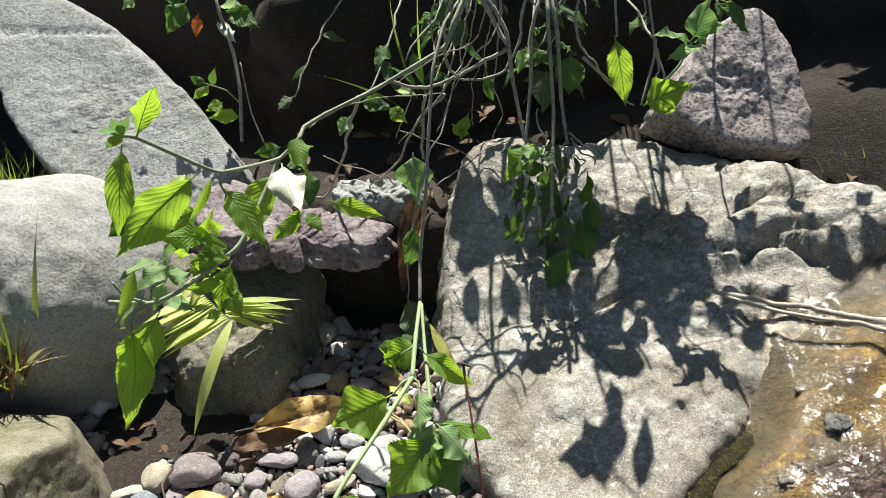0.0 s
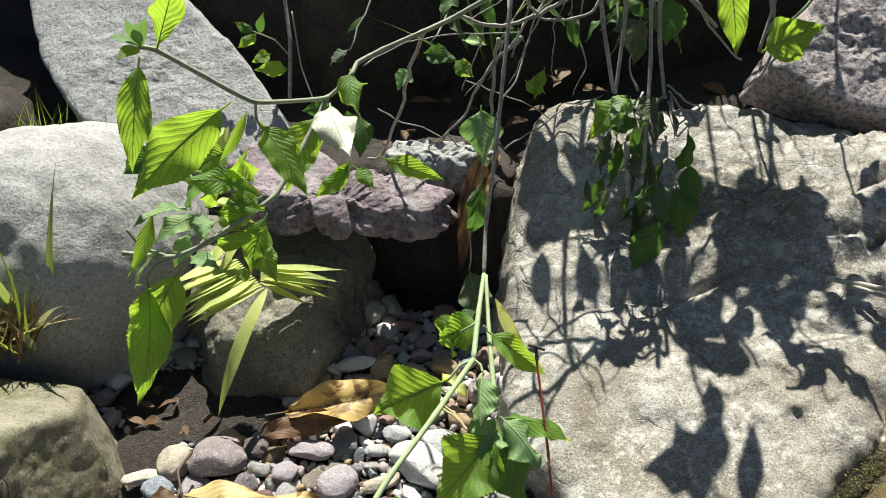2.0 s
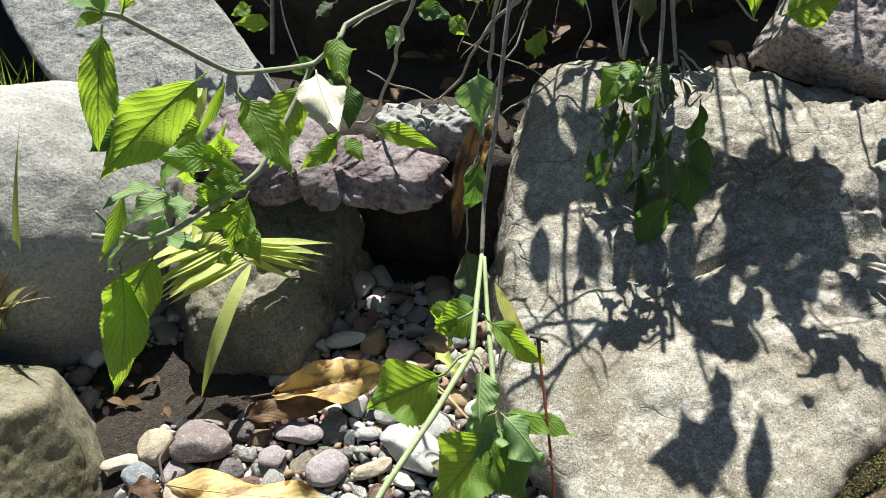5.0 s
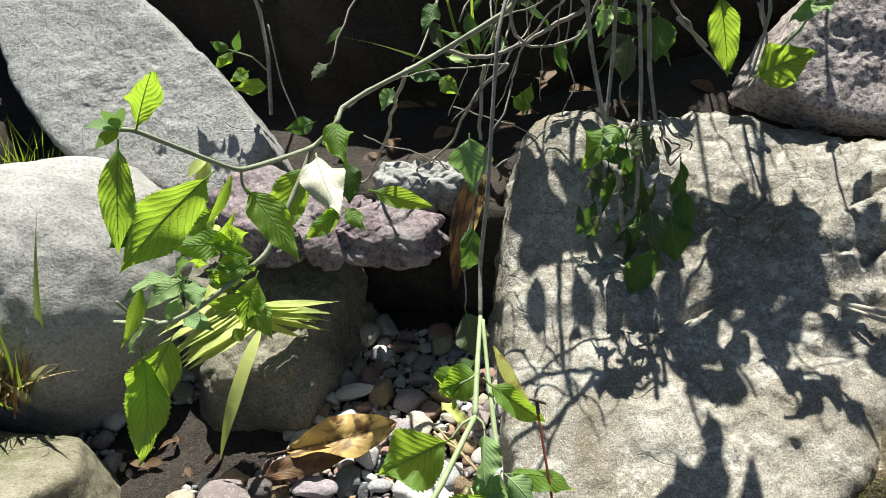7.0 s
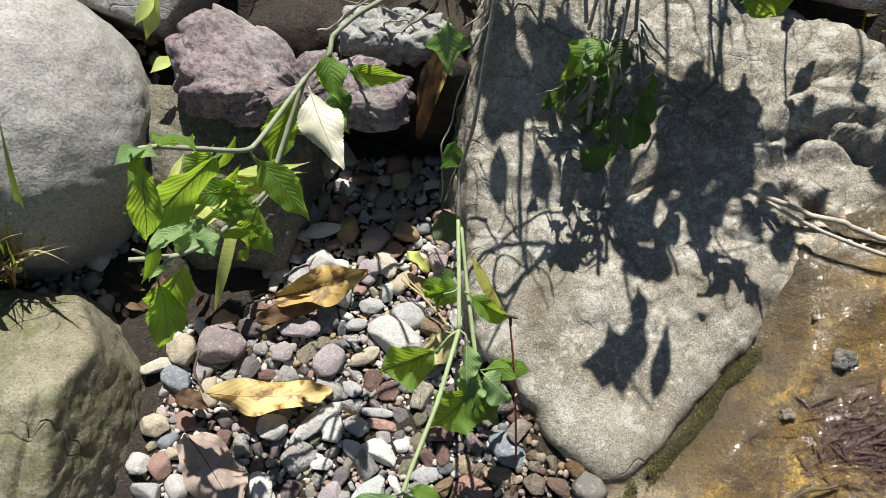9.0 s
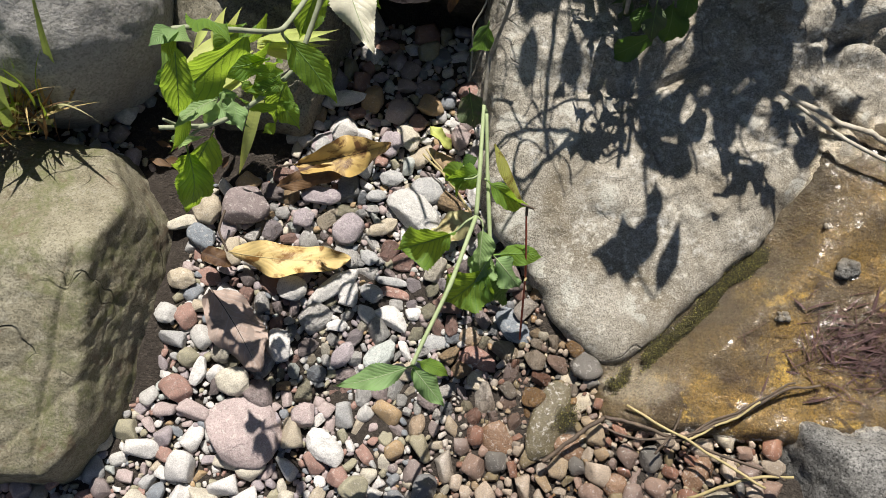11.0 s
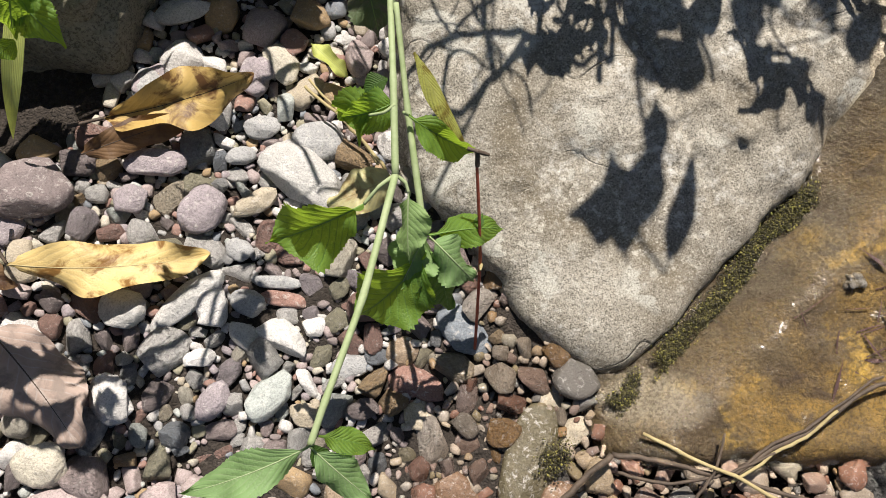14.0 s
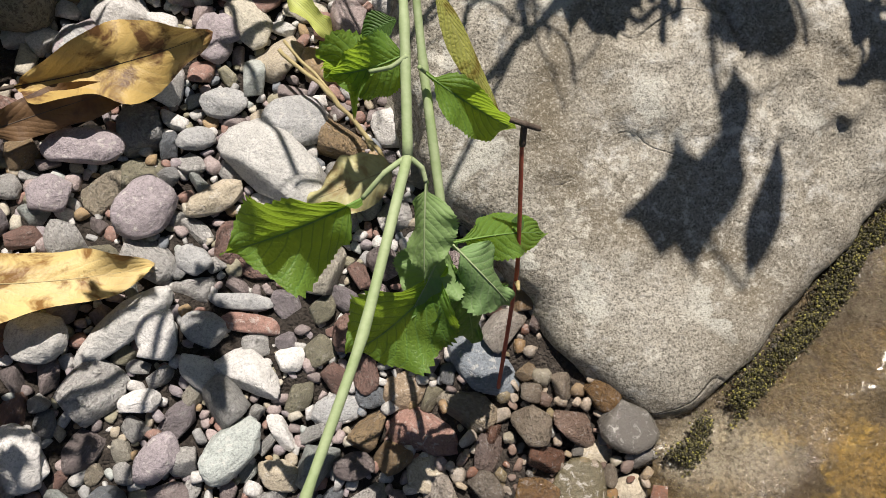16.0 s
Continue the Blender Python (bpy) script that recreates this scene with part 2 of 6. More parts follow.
def pebble_material(name, tone, rough=0.75):
    m = Nodes(name)
    a, b, c = m.noise(95, 5, 0.7, 0.5), m.noise(620, 4, 0.75), m.noise(240, 4, 0.7, 0.6)
    base = m.mix(m.ramp(a, (0.3, 0.0), (0.7, 1.0)), tuple(0.82 * v for v in tone), tuple(min(0.8, 1.28 * v) for v in tone))
    base = m.mix(m.ramp(b, (0.40, 0.5), (0.52, 0.0)), base, tuple(0.42 * v for v in tone))
    base = m.mix(m.ramp(c, (0.55, 0.0), (0.66, 0.45)), base, (0.62, 0.59, 0.54))
    scar = m.cells(60, "DISTANCE_TO_EDGE", at=m.mix(0.04, m.co, m.add_noise_colour(60)))
    base = m.mix(m.math("MULTIPLY", m.ramp(scar, (0.0, 0.7), (0.012, 0.0)), m.ramp(a, (0.5, 0.0), (0.6, 1.0))), base, tuple(0.35 * v for v in tone))
    return m.set(Base_Color=base, Roughness=rough, Normal=m.bump(b, 0.5, 0.0014, m.bump(a, 0.7, 0.004)))


PEBBLE = {k: pebble_material(f"{k} pebble stone", tuple(0.98 * c for c in v), 0.22 if k in ("wet", "moss") else 0.78) for k, v in TONES.items()}


def mixed_pebble_material(name, per_island):
    m = Nodes(name)
    k = 1.0 if per_island else 0.024
    rnd = m.add("ShaderNodeNewGeometry").outputs["Random Per Island"] if per_island else m.add("ShaderNodeObjectInfo").outputs["Random"]
    keys = ("grey", "pale", "red", "umber", "white", "tan", "pink", "slate", "white", "olive", "pink", "white", "purple", "ochre", "cream", "pale", "pink", "green", "white", "purple", "olive", "red")
    tone = m.ramp(rnd, *[(i / len(keys), tuple(1.04 * v for v in TONES[k])) for i, k in enumerate(keys)], mode="CONSTANT")
    a, b = m.noise(120 * k, 5, 0.7, 0.5), m.noise(700 * k, 3, 0.7)
    place = m.add("ShaderNodeSeparateXYZ")
    m.put(place.inputs[0], m.add("ShaderNodeNewGeometry").outputs["Position"])
    damp = m.math("ADD", place.outputs[0], m.math("MULTIPLY", m.math("SUBTRACT", 0.46, place.outputs[1]), 0.45))
    damp = m.ramp(damp, (0.09, 0.0), (0.18, 0.9))
    tone = m.mix(damp, tone, m.mix(1.0, tone, (0.60, 0.48, 0.36), "MULTIPLY"))
    base = m.mix(m.ramp(a, (0.3, 0.25), (0.6, 0.0)), tone, (0.12, 0.10, 0.085))
    base = m.mix(m.ramp(b, (0.4, 0.35), (0.58, 0.0)), base, (0.1, 0.09, 0.08))
    base = m.mix(m.ramp(m.noise(260 * k, 4, 0.7, 0.6), (0.56, 0.0), (0.66, 0.3)), base, (0.60, 0.57, 0.53))
    return m.set(Base_Color=base, Roughness=m.ramp(damp, (0.3, 0.75), (0.8, 0.1)), Normal=m.bump(b, 0.5, 0.0012 / k, m.bump(a, 0.6, 0.003 / k)))


# ---- shapes ----
def part(name, bm, material, parent=None, label=""):
    """Links a bmesh as one mesh object, under a thing or part if given."""
    me = bpy.data.meshes.new(name)
    bm.to_mesh(me)
    bm.free()
    me.materials.append(material)
    for f in me.polygons:
        f.use_smooth = True
    ob = new(name, me)
    if parent:
        ob.parent = parent
    if label:
        ob["label"] = label
    return ob


def soft(a, b, x):
    t = min(1.0, max(0.0, (x - a) / (b - a)))
    return t * t * (3 - 2 * t)


def fbm(v, octaves=4):
    return noise.fractal(v, 0.9, 2.1, octaves)


def rock(name, centre, planes, power, material, label, seed=0, amp=0.008, rough=0.003, detail=5, deform=None, facet=0.0, chunk=16.0, category="rock", group=""):
    """A stone cut by planes (a point and an outward normal each), its edges rounded less the higher the power, roughened at two scales."""
    c = Vector(centre)
    cuts = []
    for px, py, pz, nx, ny, nz in planes:
        n = Vector((nx, ny, nz)).normalized()
        cuts.append((n, max(0.004, (Vector((px, py, pz)) - c).dot(n))))
    bm = bmesh.new()
    bmesh.ops.create_icosphere(bm, subdivisions=detail, radius=1.0)
    off = Vector((seed * 3.7, seed * 1.3, seed * 7.1))
    for v in bm.verts:
        d = v.co.normalized()
        s = sum(max(0.0, d.dot(n) / h) ** power for n, h in cuts)
        p = d * s ** (-1.0 / power)
        w = c + p
        w += d * (amp * fbm(w * 11 + off, 4) + rough * fbm(w * 55 + off, 3))
        if facet:
            near = noise.voronoi(w * chunk + off)[0]
            w += d * facet * (min(near[1] - near[0], 0.5) - 0.3)
        if deform:
            w = deform(w)
        v.co = w
    ob = part(name, bm, material)
    return tagged(ob, label, category, group)


def ellipsoid_planes(c, r):
    """Six planes round an ellipsoid's ends."""
    x, y, z = c
    return [(x + r[0], y, z, 1, 0, 0), (x - r[0], y, z, -1, 0, 0), (x, y + r[1], z, 0, 1, 0), (x, y - r[1], z, 0, -1, 0), (x, y, z + r[2], 0, 0, 1), (x, y, z - r[2], 0, 0, -1)]


# ---- ground ----
def ground_z(x, y):
    """The height of the bed: level under the pebbles, rising to the wet slab and to the bank behind."""
    z = -0.012 + 0.28 * 0.03 * math.log1p(math.exp(min(30.0, (min(x, 0.9) - 0.06) / 0.03)))
    far = max(0.0, abs(x - 0.1) - 1.2)
    y += 0.12 * noise.noise(Vector((x * 1.5, 0.0, 8.0))) * soft(0.0, 0.6, far)
    z += 0.30 * soft(1.32, 1.40 + 1.5 * soft(0.0, 1.5, far), y) + 0.10 * soft(0.95, 1.1 + soft(0.0, 1.0, far), y)
    if far > 0 or not -0.6 < y < 1.7:
        away = max(far, abs(y - 0.5) - 1.2)
        z += min(1.0, away) * (0.10 * noise.noise(Vector((x * 0.9, y * 0.9, 2.0))) + 0.05 * noise.noise(Vector((x * 3.1, y * 3.1, 4.0))))
    z += 0.10 * soft(-0.45, -0.9, x)
    return z


def ground_sheet():
    """One sheet, fine near by and coarse out to the horizon."""
    def steps(lo, hi, fine):
        near = list(np.arange(lo, hi, fine))
        far = [0.1, 0.2, 0.35, 0.5, 0.7, 0.9, 1.2, 1.5, 1.9, 2.4, 3, 4, 5.5, 8, 13, 20, 60, 200, 800, 3000]
        return [lo - d for d in reversed(far)] + near + [hi + d for d in far]
    xs, ys = steps(-1.0, 1.1, 0.02), steps(-0.3, 1.6, 0.02)
    bm = bmesh.new()
    grid = [[bm.verts.new((x, y, ground_z(x, y) + 0.006 - 0.03 * soft(0.24, 0.30, x) * soft(0.36, 0.42, y) * soft(1.15, 1.05, y) + 0.008 * noise.noise(Vector((x * 14, y * 14, 0))) * (abs(x) < 2) + 0.006 * noise.noise(Vector((x * 45, y * 45, 3))) * (abs(x) < 2))) for x in xs] for y in ys]
    for j in range(len(ys) - 1):
        for i in range(len(xs) - 1):
            bm.faces.new((grid[j][i], grid[j][i + 1], grid[j + 1][i + 1], grid[j + 1][i]))
    return tagged(part("ground", bm, SOIL), "dark damp gritty soil of the stream bank", "ground", kind="structure")


ground = ground_sheet()


# ---- rocks ----
def lift_back(w):
    """The big rock steepens towards its crest and has a shallow step across it."""
    top = soft(0.0, 0.08, w.z)
    w.z += top * 0.045 * soft(0.84, 1.0, w.y) * soft(0.30, 0.14, w.x)
    step = w.y - 0.80 - 0.10 * (w.x - 0.3) + 0.018 * noise.noise(Vector((w.x * 18, 2.0, 0.0)))
    w.z += top * 0.012 * soft(-0.012, 0.012, step)
    ledge = w.y - 0.865 + 0.25 * (w.x - 0.35) + 0.03 * noise.noise(Vector((w.x * 11, 7.0, 0.0)))
    w.z += top * 0.014 * soft(-0.006, 0.006, ledge) * soft(0.22, 0.30, w.x)
    for a, b, depth in ((0.25, 0.775, 0.016), (-0.9, 0.97, 0.012), (0.1, 0.86, 0.014), (1.6, 0.83, 0.012), (-0.35, 0.92, 0.014), (-2.2, 0.80, 0.010)):
        line = w.y - b - a * (w.x - 0.25) + 0.02 * noise.noise(Vector((w.x * 13, b * 9, 1.0)))
        w.z -= top * depth * math.exp(-(line / 0.006) ** 2) * soft(-0.2, 0.3, noise.noise(Vector((w.x * 9, b, 4.0))))
    w.z -= top * 0.03 * math.exp(-((w.x - 0.452) / 0.028) ** 2 - ((w.y - 0.642) / 0.038) ** 2)
    near = noise.voronoi(Vector((w.x * 1.3, w.y, w.z * 1.5)) * 21 + Vector((0.0, 0.0, 3.0)))[0]
    w.z += top * 0.010 * (min(near[1] - near[0], 0.22) - 0.13) * soft(0.74, 0.84, w.y + 0.05 * noise.noise(w * 9))
    layers = w.y - 0.955 - 0.35 * (w.x - 0.45) + 0.02 * noise.noise(Vector((w.x * 24, 3.0, 5.0)))
    w.z -= top * 0.010 * (soft(-0.004, 0.004, layers) + 0.7 * soft(-0.004, 0.004, layers - 0.022)) * soft(0.36, 0.42, w.x)
    return w


N_TOP = (-0.1415, -0.234, 1.0)
big_rock = rock("boulder", (0.40, 0.80, 0.03), [
    (0.30, 0.70, 0.119, *N_TOP),
    (0.30, 1.03, 0.20, 0.0, 1.0, 0.35), (0.56, 0.935, 0.19, 0.55, 0.83, 0.2),
    (0.196, 0.535, 0.04, -0.72, -0.68, -0.10), (0.108, 0.70, 0.04, -0.985, -0.12, 0.12), (0.085, 0.90, 0.10, -0.93, 0.2, 0.25),
    (0.352, 0.540, 0.06, 0.72, -0.69, 0.12), (0.90, 0.86, 0.1, 0.97, -0.2, 0.35),
    (0.262, 0.445, 0.03, -0.1, -0.99, 0.15), (0.3, 0.75, -0.08, 0, 0, -1),
], 22, GREY_ROCK, "large weathered grey boulder with pale lichen on the pebble bank", seed=1, amp=0.010, rough=0.0035, detail=7, deform=lift_back, facet=0.016, chunk=9)

left_boulder = rock("boulder", (-0.42, 0.83, 0.075), ellipsoid_planes((-0.42, 0.83, 0.075), (0.16, 0.16, 0.165)), 2.25, PALE_ROCK,
                    "smooth rounded pale grey boulder above the pebbles", seed=2, amp=0.008, rough=0.0012, detail=6)

N_TL = (0.05, -0.55, 0.83)


def slab_crack(w):
    """A thin crack runs across the slab's upper end."""
    off = w.y - 1.210 - 0.04 * (w.x + 0.5) + 0.006 * noise.noise(Vector((w.x * 22, 8.0, 0.0)))
    w.z -= 0.010 * math.exp(-(off / 0.0028) ** 2) * soft(-0.40, -0.46, w.x)
    return w


rock("boulder", (-0.42, 1.13, 0.17), [
    (-0.25, 1.066, 0.20, *N_TL), (-0.624, 1.288, 0.37, 0.288, 0.752, 0.601), (-0.482, 1.243, 0.331, 0.525, 0.671, 0.533), (-0.377, 1.182, 0.284, 0.65, 0.599, 0.478), (-0.287, 1.115, 0.234, 0.724, 0.543, 0.437),
    (-0.224, 1.054, 0.19, 0.823, 0.446, 0.366), (-0.23, 0.992, 0.15, 0.797, -0.541, -0.286), (-0.341, 0.969, 0.141, -0.195, -0.877, -0.45), (-0.46, 0.999, 0.169, -0.513, -0.782, -0.367), (-0.541, 1.054, 0.209, -0.723, -0.646, -0.264),
    (-0.646, 1.198, 0.311, -0.894, -0.443, -0.12), (-0.4, 1.1, 0.0, 0, 0, -1),
], 34, SLAB_ROCK, "flat tilted grey slab of rough stone behind the boulder", seed=3, amp=0.005, rough=0.0022, detail=7, facet=0.006, chunk=7, deform=slab_crack)

rock("boulder", (0.485, 1.07, 0.27), [
    (0.47, 1.0, 0.26, 0.0, -0.72, 0.69), (0.376, 0.999, 0.259, -0.977, -0.22, -0.085), (0.423, 0.987, 0.247, -0.109, -0.76, -0.648), (0.497, 0.973, 0.231, -0.466, -0.685, -0.57), (0.55, 0.972, 0.231, 0.594, -0.629, -0.511),
    (0.576, 0.996, 0.256, 0.975, -0.227, -0.092), (0.56, 1.054, 0.316, 0.952, 0.14, 0.291), (0.525, 1.107, 0.371, 0.672, 0.44, 0.604), (0.493, 1.112, 0.377, -0.252, 0.597, 0.768), (0.448, 1.088, 0.352, -0.751, 0.385, 0.546), (0.398, 1.038, 0.299, -0.871, 0.268, 0.424),
    (0.5, 1.18, 0.25, 0, 0.9, -0.2), (0.5, 1.05, 0.2, 0, 0, -1),
], 20, PINK_ROCK, "pinkish grey rough block resting on the large boulder", seed=4, amp=0.007, rough=0.004, detail=6)

rock("boulder", (-0.085, 0.865, 0.16), [
    (-0.09, 0.89, 0.187, 0.05, -0.22, 0.97), (0.036, 0.87, 0.16, 0.97, -0.2, 0.1), (-0.09, 0.832, 0.15, 0.02, -0.93, 0.30), (-0.215, 0.86, 0.16, -0.8, -0.5, 0.2),
    (-0.05, 0.903, 0.18, 0.22, 0.95, 0.1), (-0.14, 0.945, 0.17, 0.1, 0.97, 0.1), (-0.09, 0.88, 0.118, 0.0, -0.35, -0.94), (-0.2, 0.95, 0.15, -0.85, 0.4, 0.1),
], 11, PURPLE_ROCK, "flat purple flaky stone bridging a dark gap", seed=5, amp=0.014, rough=0.007, detail=7, facet=0.032, chunk=21)

rock("stone", (0.015, 0.940, 0.170), ellipsoid_planes((0.015, 0.940, 0.170), (0.060, 0.026, 0.024)), 6, SLAB_ROCK, "rough pale grey stone behind the purple slab", seed=15, amp=0.010, rough=0.006, detail=6, facet=0.014, chunk=45, category="stone")

rock("boulder", (-0.165, 0.80, 0.0), [
    (-0.16, 0.80, 0.092, 0.05, -0.25, 0.95), (-0.085, 0.80, 0.04, 0.93, -0.3, 0.2), (-0.15, 0.715, 0.03, 0.1, -0.96, 0.28), (-0.255, 0.78, 0.03, -0.8, -0.55, 0.25),
    (-0.16, 0.90, 0.03, 0, 1, 0.1), (-0.16, 0.8, -0.06, 0, 0, -1), (-0.22, 0.73, 0.05, -0.5, -0.75, 0.45),
], 26, OLIVE_ROCK, "olive brown stone in shade under the purple slab", seed=6, amp=0.007, rough=0.003, detail=7, facet=0.030, chunk=10)

def tan_crack(w):
    """Two cracks run down the sloping front of the tan stone."""
    for a, b, x0, depth in ((0.10, 0.42, -0.298, 0.006), (-0.45, 0.50, -0.27, 0.004), (0.9, 0.36, -0.30, 0.003)):
        off = w.x - x0 - a * (w.y - b) + 0.008 * noise.noise(Vector((w.y * 16, x0 * 40, 0.0)))
        w.z -= depth * math.exp(-(off / 0.003) ** 2) * soft(0.54, 0.50, w.y) * soft(0.02, 0.05, w.z)
    return w


rock("boulder", (-0.37, 0.47, 0.02), [
    (-0.29, 0.525, 0.133, 0.06, 0.62, 1.0), (-0.30, 0.51, 0.137, 0.16, -0.33, 1.0), (-0.36, 0.51, 0.140, -0.15, 0.1, 1.0), (-0.256, 0.50, 0.05, 0.97, -0.05, 0.22), (-0.262, 0.59, 0.05, 0.8, 0.6, 0.2), (-0.35, 0.652, 0.04, 0.05, 0.97, 0.25),
    (-0.33, 0.285, 0.03, 0.1, -0.97, 0.2), (-0.27, 0.33, 0.04, 0.85, -0.5, 0.1), (-0.54, 0.47, 0.04, -0.95, -0.1, 0.3), (-0.45, 0.36, 0.05, -0.55, -0.65, 0.55), (-0.4, 0.5, -0.06, 0, 0, -1),
], 46, TAN_ROCK, "angular olive tan stone at the edge of the pebbles", seed=7, amp=0.0035, rough=0.002, detail=7, facet=0.005, chunk=7, deform=tan_crack)

rock("boulder", (0.57, 0.35, 0.08), [
    (0.54, 0.39, 0.178, -0.32, 0.12, 1.0), (0.56, 0.36, 0.188, -0.05, -0.25, 1.0), (0.457, 0.38, 0.11, -0.9, -0.25, 0.40), (0.52, 0.432, 0.13, 0.05, 0.92, 0.45), (0.72, 0.36, 0.08, 1, 0, 0.1), (0.53, 0.25, 0.06, -0.1, -0.97, 0.2), (0.5, 0.3, 0.0, 0, 0, -1),
], 18, STREAM_ROCK, "dark wet stone at the edge of the stream", seed=8, amp=0.010, rough=0.004, detail=6, facet=0.016, chunk=11)

# stones closing the hollow and gaps, with shade put into their colour
for k, (c, r, lab) in enumerate((((0.078, 0.945, 0.05), (0.045, 0.05, 0.11), "shade-darkened stone wedged behind the purple slab"), ((-0.03, 0.985, 0.05), (0.15, 0.065, 0.115), "added shade-darkened stone behind the purple slab"), ((-0.02, 1.40, 0.12), (0.26, 0.12, 0.24), "brown shade-darkened stone in the bank hollow"), ((0.42, 1.42, 0.12), (0.30, 0.12, 0.24), "brown shade-darkened stone in the bank hollow"), ((-0.72, 0.92, 0.05), (0.16, 0.2, 0.15), "shade-darkened stone beside the pale boulder"), ((0.92, 1.25, 0.1), (0.22, 0.14, 0.2), "shade-darkened stone beyond the pinkish block"))):
    rock("boulder", c, ellipsoid_planes(c, r), 4, SHADE_ROCK, lab, seed=20 + k, amp=0.02, rough=0.006, detail=5)


# ---- stream ----
def joint(x, y):
    """How far a plan place lies beyond the edge of the large boulder."""
    return max(0.72 * (x - 0.352) - 0.69 * (y - 0.540), 0.0)


def slab_z(x, y):
    j = joint(x, y)
    return -0.030 * math.exp(-(j / 0.026) ** 2) * soft(0.48, 0.42, x) + 0.007 * math.exp(-((j - 0.045) / 0.018) ** 2) + 0.077 + 0.24 * (x - 0.27) + 0.05 * (y - 0.42) + 0.06 * max(0.0, y - 0.6) + 0.006 * noise.noise(Vector((x * 16, y * 16, 5))) + 0.003 * noise.noise(Vector((x * 50, y * 50, 9)))


def sheet(name, x0, x1, y0, y1, step, height, material, edge):
    """A sheet over a plan box, kept where edge(x, y) is above 0."""
    bm = bmesh.new()
    nx, ny = int((x1 - x0) / step), int((y1 - y0) / step)
    grid = [[bm.verts.new((x0 + i * step, y0 + j * step, height(x0 + i * step, y0 + j * step))) for i in range(nx + 1)] for j in range(ny + 1)]
    for j in range(ny):
        for i in range(nx):
            if edge(x0 + (i + 0.5) * step, y0 + (j + 0.5) * step) > 0:
                bm.faces.new((grid[j][i], grid[j][i + 1], grid[j + 1][i + 1], grid[j + 1][i]))
    bmesh.ops.delete(bm, geom=[v for v in bm.verts if not v.link_faces], context="VERTS")
    return part(name, bm, material)


def water_z(x, y):
    """A smooth film, broken into ripples where it runs over the weed and past the boulder."""
    fast = 1.6 * math.exp(-((x - 0.58 - 0.5 * (y - 0.54)) / 0.09) ** 2 - ((y - 0.54) / 0.06) ** 2) + math.exp(-((x - 0.50) / 0.05) ** 2 - ((y - 0.67) / 0.06) ** 2)
    fast += 0.35 * soft(0.2, 0.5, noise.noise(Vector((x * 13, y * 13, 6))))
    return slab_z(x, y) + 0.0035 + (0.0007 + 0.0030 * min(1.8, fast)) * noise.noise(Vector((x * 105, y * 105, 2)))


def wet_edge(x, y):
    return min(0.75 + 0.30 * (x - 0.45) - y + 0.03 * noise.noise(Vector((x * 14, y * 14, 8))), 1.22 + 0.06 * noise.noise(Vector((y * 9, 3, 0))) - x, 1.04 + 0.05 * noise.noise(Vector((x * 9, 5, 0))) - y, y - 0.408 - 0.02 * noise.noise(Vector((x * 20, 0, 0))), x - 0.262 - 0.35 * (0.43 - y))


tagged(sheet("stream_slab", 0.22, 1.3, 0.38, 1.1, 0.006, lambda x, y: slab_z(x, y) - 0.06 * soft(0.012, -0.02, wet_edge(x, y)), WET_SLAB, lambda x, y: wet_edge(x, y) + 0.02), "wet amber algae covered slab in the stream", "slab", kind="structure")
tagged(sheet("water", 0.22, 1.3, 0.38, 1.1, 0.003, water_z, WATER, wet_edge), "thin film of clear running water", "water", kind="structure").visible_shadow = False


